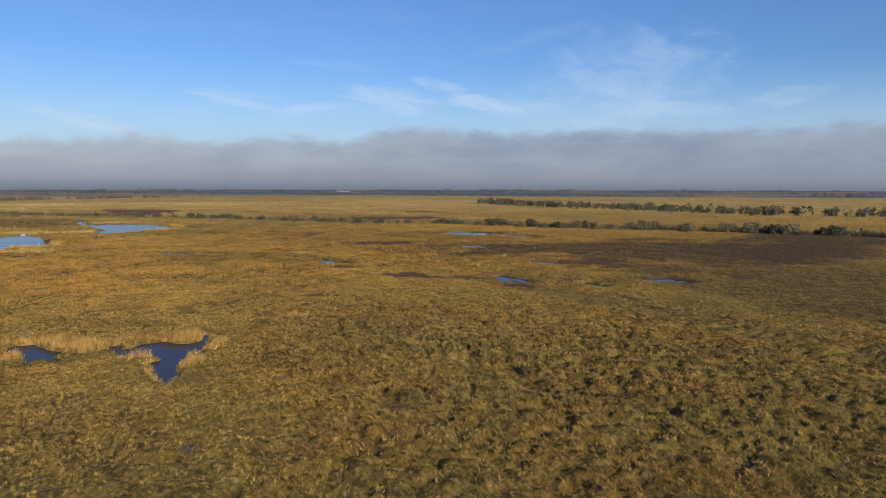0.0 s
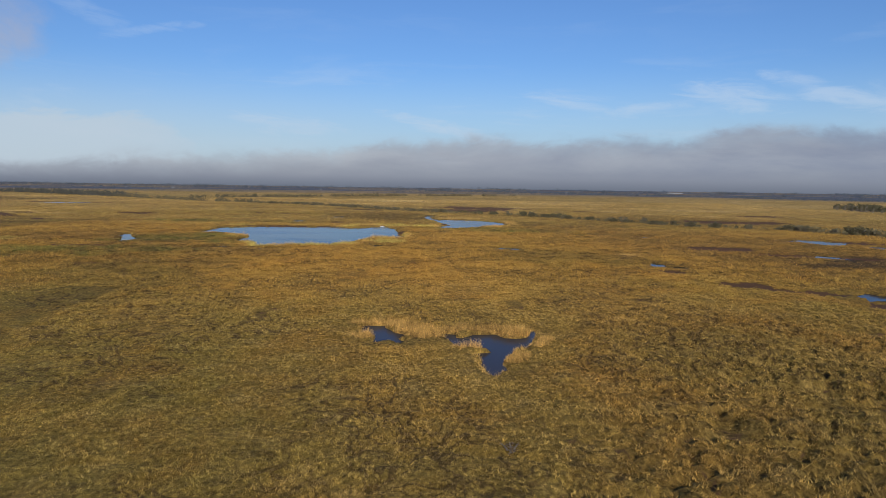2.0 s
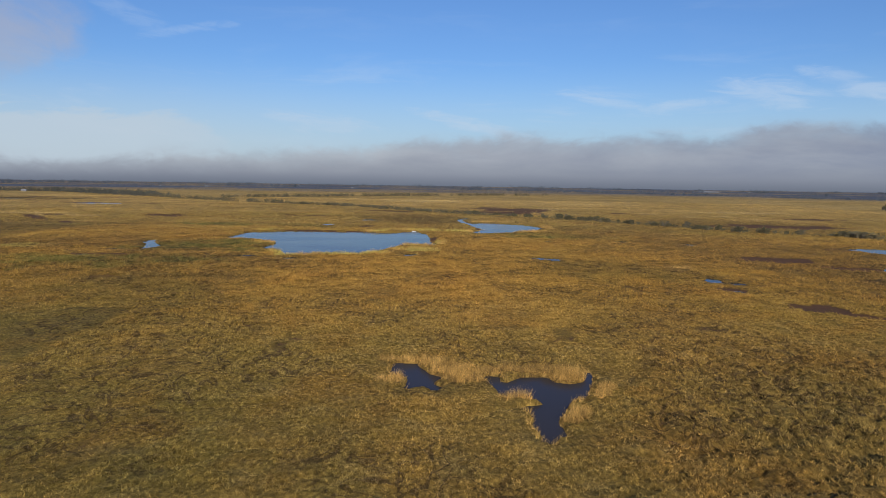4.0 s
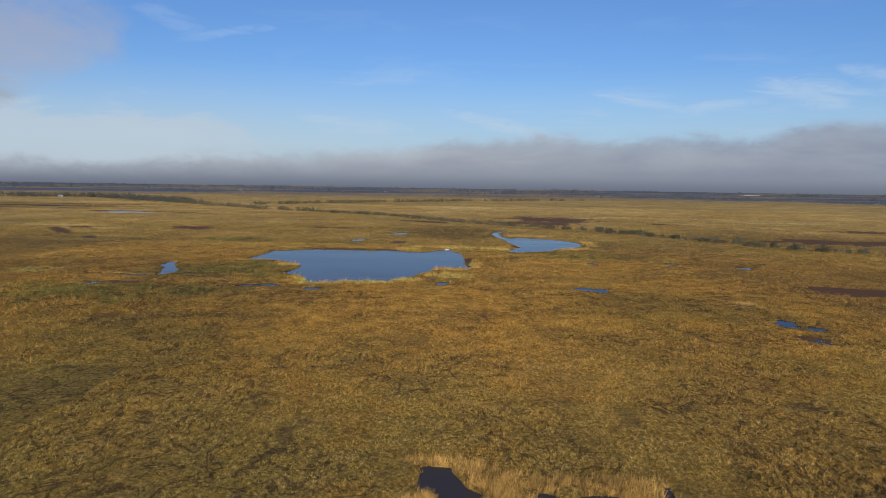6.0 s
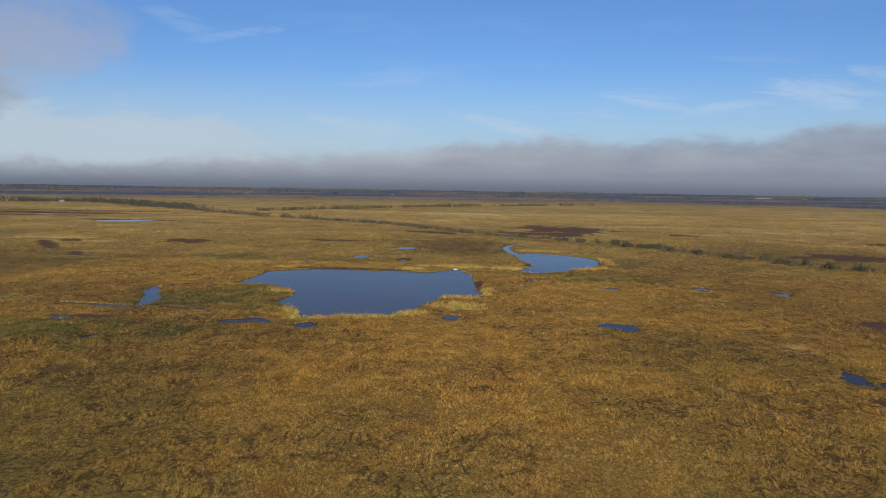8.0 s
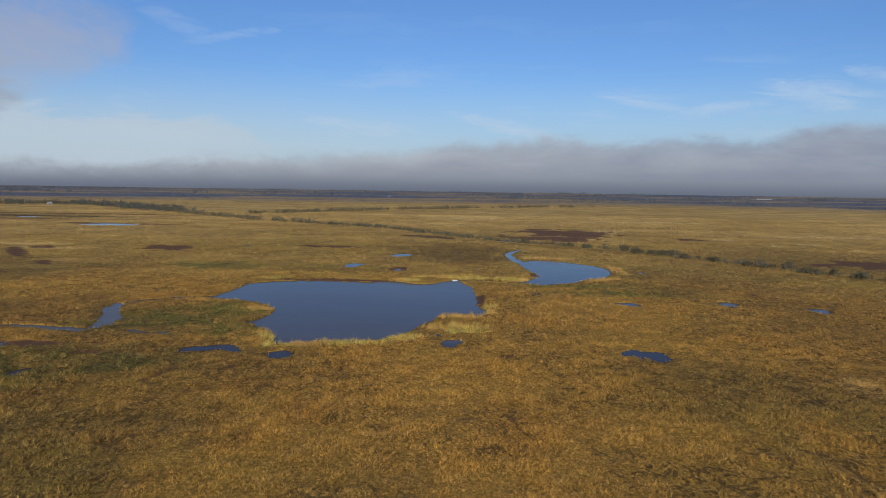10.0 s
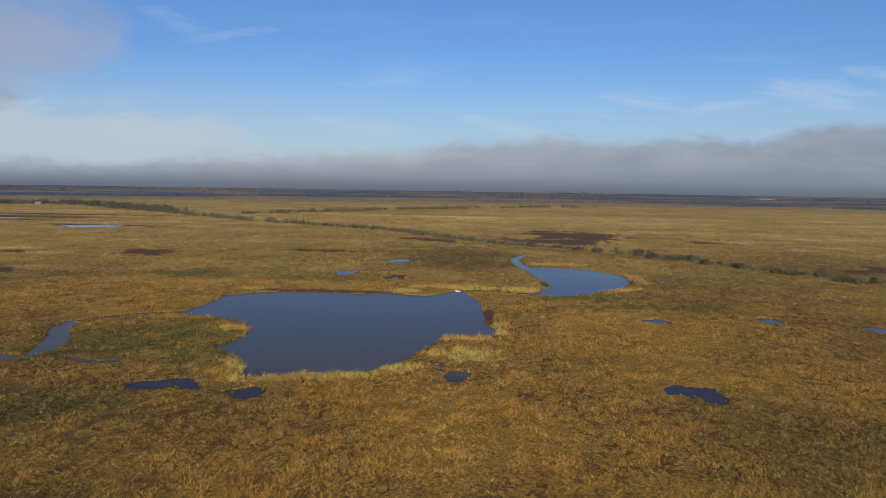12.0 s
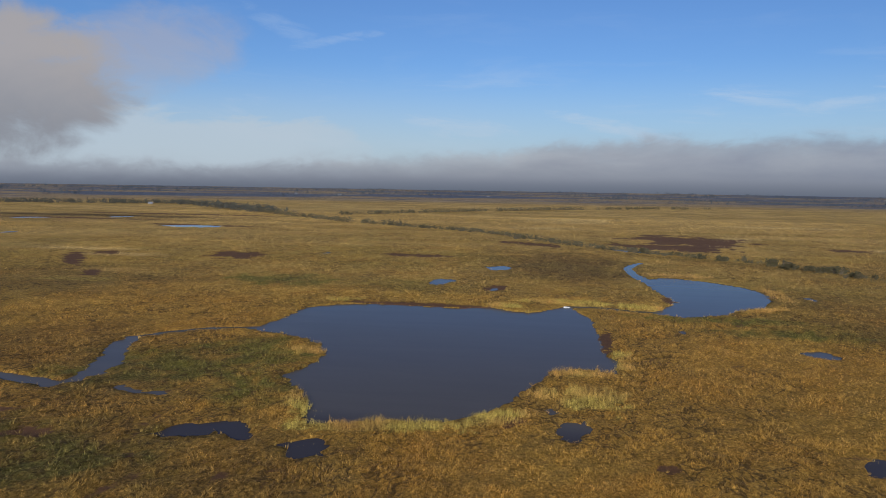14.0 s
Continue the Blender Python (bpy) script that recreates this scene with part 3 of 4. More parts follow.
def hummocks(x, y):
    """Rounded tussocks: their height in 0..1, and how near a place lies to the gaps between them (0 in a gap)."""
    wx, wy = x + 1.2 * value_noise(x, y, 2.4, 72), y + 1.2 * value_noise(x, y, 2.4, 73)
    one, two = cells(wx, wy, 2.3, 74)
    gap = smooth(two - one, 0.03, 0.30)
    return np.sqrt(np.clip(1 - (one / 0.85) ** 2, 0, 1)) * (0.35 + 0.65 * gap), gap


def runnels(x, y):
    """Near 1 along the winding lines where water has parted the sedge."""
    wx, wy = x + 4 * value_noise(x, y, 6, 14) + 1.5 * value_noise(x, y, 2, 15), y + 4 * value_noise(x, y, 6, 16)
    return 1 - 2 * abs(value_noise(wx, wy * 0.55, 7.0, 6) - 0.5)


def zones(x, y):
    """The zone attribute: bare peat and runnels, green sedge, dark heath and tussock shade, tall reeds."""
    # peat along the sunken runnels, dark enough to carry their shade as well
    runnel = smooth(runnels(x, y), 0.955, 0.985) * smooth(lumps(x, y) + value_noise(x, y, 25, 18), 0.50, 0.85) * (np.hypot(x, y) < 420)
    # heath colour over the tussocky ground stands in for the tussocks' shade
    return np.stack([np.maximum(cover(x, y, MUD, 21, 0.3), 0.5 * runnel), np.maximum(cover(x, y, SEDGE, 31, 0.5), 0.38 * cover(x, y, OLIVES, 33, 0.6)), np.maximum(cover(x, y, HEATHS, 41, 0.45), np.maximum(0.26 * np.minimum(lumps(x, y), 1.0) * (1 - 0.5 * smooth(y, 110, 200)), np.maximum(0.34 * cover(x, y, DARKS, 43, 0.6), 0.62 * cover(x, y, DIMS, 45, 0.7)))), np.maximum(cover(x, y, REEDS, 51, 0.25), 0.85 * cover(x, y, STRAWS, 53, 0.5))], -1)


def lumps(x, y):
    """How tussocky the sedge is: coarse towards the east of the start, fine elsewhere."""
    return smooth(x - 0.25 * y, -25, 35) * (1 - 0.88 * smooth(np.hypot(x - 35, y - 60), 55, 115)) * (1 - smooth(y, 150, 330)) + 0.32 * value_noise(x, y, 50, 8) * smooth(y, 40, 90) + 0.7 * np.exp(-(((x + 105) / 36) ** 2) - ((y - 252) / 34) ** 2)


def height(x, y, d=None):
    """The height of the matted plant cover over the marsh."""
    d = shore(x, y) if d is None else d
    rough = lumps(x, y)
    h = (0.30 + 0.15 * rough) * (value_noise(x, y, 1.3, 1) - 0.5) + (0.25 + 0.3 * rough) * (value_noise(x, y, 3.4, 2) - 0.5) + 0.35 * (value_noise(x, y, 9.0, 5) - 0.5)
    h = h + 0.95 * rough * (hummocks(x, y)[0] - 0.25)
    h -= (0.25 + 0.45 * rough) * smooth(runnels(x, y), 0.88, 0.98)
    h = np.maximum(h + 0.12, -0.22)
    bare = cover(x, y, MUD, 21, 0.12)
    h = h * (1 - bare) + bare * (-0.17 + 0.05 * value_noise(x, y, 4, 9))
    bank = smooth(d, -1.3, 0.35)
    return np.maximum(h, np.where(d < 3, -0.18, -9)) * bank - 1.3 * (1 - bank)


def mesh_object(name, verts, faces, materials, smooth_faces=False):
    me = bpy.data.meshes.new(name)
    faces = np.asarray(faces, np.int32)
    k = faces.shape[1]
    me.vertices.add(len(verts))
    me.vertices.foreach_set("co", np.asarray(verts, np.float32).ravel())
    me.loops.add(faces.size)
    me.loops.foreach_set("vertex_index", faces.ravel())
    me.polygons.add(len(faces))
    me.polygons.foreach_set("loop_start", np.arange(0, faces.size, k, dtype=np.int32))
    me.polygons.foreach_set("use_smooth", np.full(len(faces), smooth_faces))
    me.update(calc_edges=True)
    for m in materials:
        me.materials.append(m)
    return new(name, me)


def spaced(knots):
    """Grid lines between knots of (place, step), with steps that change evenly."""
    out = [knots[0][0]]
    for (a, sa), (b, sb) in zip(knots, knots[1:]):
        while out[-1] < b - 1e-6:
            f = (out[-1] - a) / (b - a)
            out.append(min(b, out[-1] + sa + (sb - sa) * f))
        out[-1] = b
    return np.array(out)


gx = spaced([(-4800, 400), (-1400, 60), (-500, 9), (-150, 1.9), (-70, 1.15), (-20, 1.0), (0, 0.65), (72, 0.65), (110, 1.1), (210, 1.9), (450, 6), (1400, 60), (4800, 400)])
gy = spaced([(-4800, 500), (-200, 60), (30, 2.0), (44, 0.65), (128, 0.7), (150, 1.2), (310, 1.25), (440, 1.5), (640, 3.0), (1000, 7), (1800, 40), (4850, 300)])
X, Y = np.meshgrid(gx, gy)
d0, z0 = shore(X, Y), zones(X, Y)
Z = height(X, Y, d0)
n_y, n_x = X.shape
index = np.arange(n_y * n_x).reshape(n_y, n_x)
quads = np.stack([index[:-1, :-1], index[:-1, 1:], index[1:, 1:], index[1:, :-1]], -1).reshape(-1, 4)
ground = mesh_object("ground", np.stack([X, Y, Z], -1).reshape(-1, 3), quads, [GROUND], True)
ground.data.attributes.new("zone", "FLOAT_COLOR", "POINT").data.foreach_set("color", z0.reshape(-1, 4).astype(np.float32).ravel())
tagged(ground, "flat brown and olive sedge marsh with bare peat hollows", "marsh", kind="structure")

# the water's level sheets, each reaching under its banks; joined waters share one
sheets = []
for label, outline, rough in PONDS:
    p = np.array(outline, float)
    sheets.append([label, p[:, 0].min() - 2.5, p[:, 1].min() - 2.5, p[:, 0].max() + 2.5, p[:, 1].max() + 2.5])
joined = True
while joined:
    joined = False
    for a in range(len(sheets)):
        for b in range(len(sheets) - 1, a, -1):
            s, t = sheets[a], sheets[b]
            if s[1] < t[3] and t[1] < s[3] and s[2] < t[4] and t[2] < s[4]:
                sheets[a] = [s[0], min(s[1], t[1]), min(s[2], t[2]), max(s[3], t[3]), max(s[4], t[4])]
                del sheets[b]
                joined = True
for label, x0, y0, x1, y1 in sheets:
    tagged(mesh_object("water", [(x0, y0, -0.30), (x1, y0, -0.30), (x1, y1, -0.30), (x0, y1, -0.30)], [(0, 1, 2, 3)], [WATER]), label, "pond", kind="structure")

# ======== grass and reeds ========


def tufts(name, x, y, tall, wide, blades, seed, label, category, lean=0.45, zone=None, thick=1.0, sweep=0.0):
    """One mesh of tufts: each a fan of narrow blades that lean apart."""
    rng = np.random.default_rng(seed)
    n = len(x)
    z = height(x, y) - 0.06
    zone = zones(x, y) if zone is None else zone
    shape = (n, blades)
    turn, spread = rng.random(shape) * 2 * math.pi, rng.random(shape) ** 0.7
    reach = wide[:, None] * spread
    bx, by = x[:, None] + reach * 0.6 * np.cos(turn), y[:, None] + reach * 0.6 * np.sin(turn)
    long = tall[:, None] * (0.55 + 0.6 * rng.random(shape))
    face = rng.random(shape) * math.pi
    half = (0.016 + 0.022 * rng.random(shape)) * np.sqrt(wide[:, None] / 0.45) * thick
    tilt = lean * (0.3 + spread) * long
    drift = 2 * math.pi * 1.6 * value_noise(x, y, 5.0, 91)[:, None] + 0.6 * rng.normal(size=(n, 1))
    tx, ty = bx + tilt * np.cos(turn) + (0.10 + sweep * np.cos(drift)) * long, by + tilt * np.sin(turn) + sweep * np.sin(drift) * long
    co = np.empty((n, blades, 3, 3), np.float32)
    for k, sgn in ((0, -1), (1, 1)):
        co[:, :, k, 0], co[:, :, k, 1], co[:, :, k, 2] = bx + sgn * half * np.cos(face), by + sgn * half * np.sin(face), z[:, None]
    co[:, :, 2, 0], co[:, :, 2, 1], co[:, :, 2, 2] = tx, ty, z[:, None] + long
    ob = mesh_object(name, co.reshape(-1, 3), np.arange(n * blades * 3).reshape(-1, 3), [GRASS])
    ob.data.attributes.new("zone", "FLOAT_COLOR", "FACE").data.foreach_set("color", np.repeat(zone, blades, 0).astype(np.float32).ravel())
    return tagged(ob, label, category, kind="stuff")


def scatter(x0, x1, y0, y1, step, seed):
    """Places on a shaken grid."""
    rng = np.random.default_rng(seed)
    a, b = np.meshgrid(np.arange(x0, x1, step), np.arange(y0, y1, step))
    return a.ravel() + step * (rng.random(a.size) - 0.5) * 1.3, b.ravel() + step * (rng.random(a.size) - 0.5) * 1.3


def seen_from_air(x, y):
    """Whether a place lies in the fan of land that the flight looks over."""
    a = np.degrees(np.arctan2(x, y + 6))
    return (a > -44) & (a < 64) & (np.hypot(x, y) > 40)


# sedge meadow in belts, from the dense near one to sparse far ones: x from, x to, y from, y to, step, blades, size
BELTS = [(-60, 100, 30, 175, 0.46, 9, 0.72), (-75, 110, 175, 300, 0.58, 8, 0.88), (110, 210, 18, 200, 0.90, 8, 1.3), (-150, -75, 60, 300, 0.90, 8, 1.3),
         (110, 230, 200, 330, 1.2, 7, 1.6), (-190, 110, 300, 450, 1.0, 6, 1.4), (110, 260, 330, 450, 1.5, 6, 1.9), (-320, 320, 450, 660, 2.1, 5, 2.6), (-560, 520, 660, 1150, 4.5, 5, 4.5),
         (210, 340, 10, 450, 2.0, 5, 2.2), (340, 660, 40, 660, 3.6, 4, 3.4)]
for n, (x0, x1, y0, y1, step, blades, size) in enumerate(BELTS):
    x, y = scatter(x0, x1, y0, y1, step, 100 + n)
    keep = seen_from_air(x, y)
    x, y = x[keep], y[keep]
    z, d = zones(x, y), shore(x, y)
    rng = np.random.default_rng(n)
    keep = (d > 0.2 + 0.15 * size) & (z[:, 0] < 0.4) & (rng.random(len(x)) < 0.45 + 1.2 * smooth(value_noise(x, y, 1.7, 77), 0.22, 0.75))
    keep &= rng.random(len(x)) < 1 - 0.6 * np.minimum(lumps(x, y), 1) * (1 - hummocks(x, y)[1])
    keep &= rng.random(len(x)) > smooth(runnels(x, y), 0.945, 0.975) * smooth(lumps(x, y) + value_noise(x, y, 25, 18), 0.50, 0.85)
    x, y, z, d = x[keep], y[keep], z[keep], d[keep]
    z[:, 2] *= 0.75
    tall = (0.24 + 0.26 * rng.random(len(x)) ** 1.5 + 0.22 * (value_noise(x, y, 9, 12) - 0.5) + 0.18 * lumps(x, y)) * (1 - 0.3 * z[:, 2]) * size ** 0.5 * (0.22 + 0.78 * smooth(d, 0.3, 5.5))
    stool = smooth(value_noise(x, y, 4.2, 13) + 0.5 * (value_noise(x, y, 1.6, 17) - 0.5), 0.34, 0.72)
    tall *= 0.85 + 0.15 * smooth(y, 90, 160) + smooth(y, 120, 240) * (1.2 * stool - 0.15) + 0.3 * (stool - 0.5)
    wide = (0.34 + 0.22 * rng.random(len(x))) * size
    tufts("marsh_grass", x, y, tall, wide, blades, 200 + n, "matted ochre and olive sedge over the marsh", "grass", lean=0.75, zone=z, sweep=0.32, thick=1.4)

# tall reeds: dense stands on the shores and in the reed patches
for n, (x0, x1, y0, y1, step, blades, size, tall_most) in enumerate([(-20, 40, 85, 145, 0.30, 5, 0.85, 1.3), (-140, 110, 255, 445, 0.52, 7, 1.1, 1.6), (-140, 100, 445, 560, 1.1, 5, 1.5, 1.8), (60, 130, 200, 255, 0.7, 5, 1.1, 1.5), (-330, 420, 560, 1150, 2.6, 5, 3.0, 2.2)]):
    x, y = scatter(x0, x1, y0, y1, step, 300 + n)
    z, d = zones(x, y), shore(x, y)
    rng = np.random.default_rng(50 + n)
    fringe = np.exp(-np.maximum(d - 0.1, 0) / 0.7) * value_noise(x, y, 7, 61) * (0.75 if n == 0 else 0.42)
    stand = np.maximum(z[:, 3], fringe)
    emerged = (d > -2.6) & (d < 0) & (y < 300) & (y > 200) & (value_noise(x, y, 1.7, 66) > 0.74)
    stand = np.maximum(stand, 0.5 * emerged)
    keep = ((d > -0.45) | emerged) & (d < 90) & (rng.random(len(x)) < stand * 1.15 - 0.12) if n < 4 else (rng.random(len(x)) < z[:, 3] - 0.5)
    x, y, z, stand = x[keep], y[keep], z[keep], stand[keep]
    if not len(x):
        continue
    z = z * np.array([0, 0.25, 0.3, 0]) + np.array([0, 0, 0, 1]) * (0.35 + 0.65 * stand[:, None])
    tall = tall_most * (0.55 + 0.45 * rng.random(len(x))) * (0.45 + 0.55 * stand) * (0.30 + 0.8 * value_noise(x, y, 1.8, 63) + 0.5 * value_noise(x, y, 0.7, 64))
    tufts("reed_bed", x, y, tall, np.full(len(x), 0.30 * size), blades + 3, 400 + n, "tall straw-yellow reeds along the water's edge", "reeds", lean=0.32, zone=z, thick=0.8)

# ======== shrubs and trees ========


def part(name, bm, mat, parent, label=""):
    """Links a bmesh as one mesh under a thing or a part."""
    me = bpy.data.meshes.new(name)
    bm.to_mesh(me)
    bm.free()
    me.materials.append(mat)
    ob = new(name, me)
    ob.parent = parent
    return tagged(ob, label)


def limb(bm, a, b, ra, rb, sides=5):
    """A tapered round limb from a to b."""
    a, b = Vector(a), Vector(b)
    turn = (b - a).to_track_quat("Z", "Y").to_matrix()
    rings = [[bm.verts.new(p + turn @ Vector((r * math.cos(k * 2 * math.pi / sides), r * math.sin(k * 2 * math.pi / sides), 0))) for k in range(sides)] for p, r in ((a, ra), (b, rb))]
    for k in range(sides):
        bm.faces.new((rings[0][k], rings[0][(k + 1) % sides], rings[1][(k + 1) % sides], rings[1][k]))
    bm.faces.new(rings[1])


def clumps(bm, lobes, count, size, rng, flat=1.0):
    """Many small leaf sprays, each a bent pair of triangles, thick towards the outside of the lobes."""
    for _ in range(count):
        c, r = lobes[rng.integers(len(lobes))]
        v = rng.normal(size=3)
        v = v / np.linalg.norm(v) * (0.55 + 0.5 * rng.random())
        p = Vector((c[0] + r * v[0], c[1] + r * v[1], max(0.05, c[2] + r * v[2] * flat)))
        q = Euler(rng.random(3) * 6.28).to_matrix()
        k = size * (0.6 + 0.8 * rng.random())
        w = [bm.verts.new(p + q @ Vector(u) * k) for u in ((-0.5, 0, 0), (0.5, -0.1, 0.1), (0.1, 0.6, -0.1), (-0.1, -0.6, 0.15))]
        bm.faces.new((w[0], w[1], w[2]))
        bm.faces.new((w[1], w[0], w[3]))


def shrub(seed, leaves, label, wide, tall, sprays, stems):
    """A many-stemmed bush or small tree, one metre times tall in height."""
    rng = np.random.default_rng(seed)
    ob = tagged(new("willow_shrub"), label, "shrub", "shrubs along the ditch")
    lobes = []
    for k in range(stems):
        a = k * 2 * math.pi / stems + rng.random()
        reach = wide * (0.25 + 0.35 * rng.random())
        top = (reach * math.cos(a), reach * math.sin(a), tall * (0.45 + 0.25 * rng.random()))
        bm = bmesh.new()
        limb(bm, (0.15 * math.cos(a), 0.15 * math.sin(a), -0.4), [v * 0.55 for v in top], 0.10, 0.07)
        limb(bm, [v * 0.55 for v in top], [v * 1.25 for v in top], 0.07, 0.025)
        part("stem", bm, BARK, ob)
        lobes.append((top, tall * (0.22 + 0.14 * rng.random())))
        lobes.append(((top[0] * 0.8, top[1] * 0.8, tall * 0.22), tall * 0.24))
    lobes.append(((0, 0, tall * 0.66), tall * 0.28))
    bm = bmesh.new()
    clumps(bm, lobes, sprays, 0.05 * tall + 0.09, rng, 1.1)
    part("crown", bm, leaves, ob)
    return ob


def tree(seed, leaves, label, tall, sprays):
    rng = np.random.default_rng(seed)
    ob = tagged(new("tree"), label, "tree", "trees of the wood edge")
    bm = bmesh.new()
    limb(bm, (0, 0, -0.5), (0.1, 0.1, tall * 0.4), 0.22, 0.16, 7)
    limb(bm, (0.1, 0.1, tall * 0.4), (0.0, 0.3, tall * 0.8), 0.16, 0.05, 7)
    part("trunk", bm, BARK, ob)
    lobes = [((0, 0, tall * 0.75), tall * 0.24)]
    for k in range(5):
        a = k * 1.26 + rng.random()
        tip = (tall * 0.24 * math.cos(a), tall * 0.24 * math.sin(a), tall * (0.28 + 0.42 * rng.random()))
        bm = bmesh.new()
        limb(bm, (0.05, 0.05, tall * 0.2), tip, 0.10, 0.03)
        part("limb", bm, BARK, ob)
        lobes.append((tip, tall * (0.15 + 0.09 * rng.random())))
    bm = bmesh.new()
    clumps(bm, lobes, sprays, 0.085 * tall, rng)
    part("crown", bm, leaves, ob)
    return ob


def along(line, step, seed, off):
    """Places along a line, a step apart and up to off to either side."""
    rng = np.random.default_rng(seed)
    p = np.array(line, float)
    run = np.r_[0, np.cumsum(np.linalg.norm(np.diff(p, axis=0), axis=1))]
    s = np.arange(0, run[-1], step) + step * (rng.random(int(math.ceil(run[-1] / step))) - 0.5)
    x, y = np.interp(s, run, p[:, 0]), np.interp(s, run, p[:, 1])
    return [(a + off * (rng.random() - 0.5) * 2, b + off * (rng.random() - 0.5) * 2) for a, b in zip(x, y)]


def plant(kinds, places, low, high, seed, gaps=0.0):
    """Sets copies of the kinds on places, each turned and of its own size, with gaps between groups."""
    rng = np.random.default_rng(seed)
    for x, y in places:
        if value_noise(np.array([x]), np.array([y]), 15.0, 87)[0] < gaps:
            continue
        ob = kinds[rng.integers(len(kinds))]
        k = low + (high - low) * rng.random() ** 1.6
        z = float(height(np.array([x]), np.array([y]))[0])
        copy_thing(ob, pose(x, y, z, 0, 0, 360 * rng.random()) @ Matrix.Diagonal((k * (0.9 + 0.4 * rng.random()), k * (0.9 + 0.4 * rng.random()), k, 1)))


GREEN_SHRUBS = [shrub(11, LEAVES, "dark green willow shrub beside the marsh ditch", 1.0, 1.0, 360, 4), shrub(12, LEAVES, "dark green willow shrub beside the marsh ditch", 1.3, 0.9, 400, 5)]
BARE_SHRUBS = [shrub(13, TWIGS, "leafless grey-brown willow bush beside the ditch", 0.9, 1.0, 240, 5), shrub(14, TWIGS, "leafless grey-brown willow bush beside the ditch", 1.2, 0.8, 280, 6)]
WOOD_TREES = [tree(21, LEAVES, "dark broadleaf tree at the wood edge", 1.0, 240), tree(22, LEAVES, "dark broadleaf tree at the wood edge", 1.05, 260), tree(23, TWIGS, "bare grey tree at the wood edge", 1.0, 180)]
HEDGE_EAST = [(50, 642), (95, 608), (130, 552), (165, 502), (190, 458), (235, 425), (262, 372), (300, 318), (334, 275), (372, 215), (410, 140)]
HEDGE_WEST = [(-443, 1160), (-361, 1060), (-248, 936), (-172, 879), (-110, 840), (-69, 799), (-28, 736), (5, 690), (50, 642)]
plant(GREEN_SHRUBS + BARE_SHRUBS[:1], along(HEDGE_EAST[:6], 5.0, 1, 6.0), 1.6, 4.8, 31, 0.24)
plant(BARE_SHRUBS + GREEN_SHRUBS[:1], along(HEDGE_EAST[5:], 4.6, 16, 6.0), 2.4, 6.4, 35, 0.12)
plant(BARE_SHRUBS + GREEN_SHRUBS, along(HEDGE_EAST[:6], 6.0, 4, 8.0), 0.9, 2.8, 34, 0.2)
plant(BARE_SHRUBS + GREEN_SHRUBS[:1], along(HEDGE_WEST[3:], 5.0, 2, 7.0), 1.2, 4.6, 32, 0.15)
plant(BARE_SHRUBS, along([(300, 360), (345, 300), (400, 210), (440, 150)], 14.0, 20, 30.0), 1.0, 3.0, 37, 0.45)
WOOD_EDGE = [(600, 960), (545, 820), (540, 705), (560, 610), (545, 530), (560, 440), (590, 390), (650, 330), (720, 230)]
plant(WOOD_TREES, along(WOOD_EDGE, 4.4, 3, 14.0), 3.4, 9.0, 33, 0.2)
dead = shrub(15, DEAD_TWIGS, "dark dead bush standing in the sedge", 1.1, 1.0, 120, 5)
dead["category"], dead["group"] = "bush", ""
dead.matrix_basis = pose(11.6, 69.6, 0.0) @ Matrix.Diagonal((1.3, 1.3, 1.0, 1))
# the models stand in the far wood edge too
for n, ob in enumerate(GREEN_SHRUBS + BARE_SHRUBS + WOOD_TREES):
    x, y = 420 + 9 * n, 130 - 8 * n
    k = 4.5 if n < 4 else 8.0
    ob.matrix_basis = pose(x, y, 0, 0, 0, 50 * n) @ Matrix.Diagonal((k, k, k, 1))


def wood(name, places, low, high, leaves, seed, label, sprays=14, leaf=0.13):
    """A far wood as one mesh of many small crowns."""
    rng = np.random.default_rng(seed)
    p = np.array(places, float)
    n = len(p)
    tall = low + (high - low) * rng.random(n)
    v = rng.normal(size=(n, sprays, 3))
    v /= np.linalg.norm(v, axis=2, keepdims=True)
    mid = np.stack([p[:, 0, None] + v[:, :, 0] * tall[:, None] * 0.38, p[:, 1, None] + v[:, :, 1] * tall[:, None] * 0.38, tall[:, None] * (0.52 + 0.42 * v[:, :, 2])], -1)
    corners = rng.normal(size=(n, sprays, 3, 3)) * tall[:, None, None, None] * leaf
    co = mid[:, :, None] + corners
    co[..., 2] = np.maximum(co[..., 2], 0.0)
    ob = mesh_object(name, co.reshape(-1, 3), np.arange(n * sprays * 3).reshape(-1, 3), [leaves])
    return tagged(ob, label, "wood", kind="stuff")


def thinned(places, wave, least, seed=88):
    """Leaves gaps between groups."""
    p = np.array(places, float)
    return p[value_noise(p[:, 0], p[:, 1], wave, seed) > least]


wood("far_wood", thinned([(x + 30, y + 16) for x, y in along(WOOD_EDGE, 1.6, 9, 26.0)], 45, 0.28), 3.0, 8.0, LEAVES, 46, "dark broadleaf wood behind the marsh", 26)
wood("hedge_row", along(HEDGE_EAST, 0.7, 14, 7.0), 0.8, 2.2, SCRUB, 47, "low tangle of olive twigs and reeds along the ditch", 16)
wood("hedge_row", thinned(along(HEDGE_EAST[5:], 0.7, 17, 6.0), 20, 0.22), 1.6, 4.0, SCRUB, 49, "leafless grey-brown hedge along the ditch", 22)
wood("hedge_row", along(HEDGE_WEST[3:], 0.5, 15, 8.0), 1.2, 3.4, TWIGS, 48, "low tangle of olive twigs and reeds along the ditch", 16)
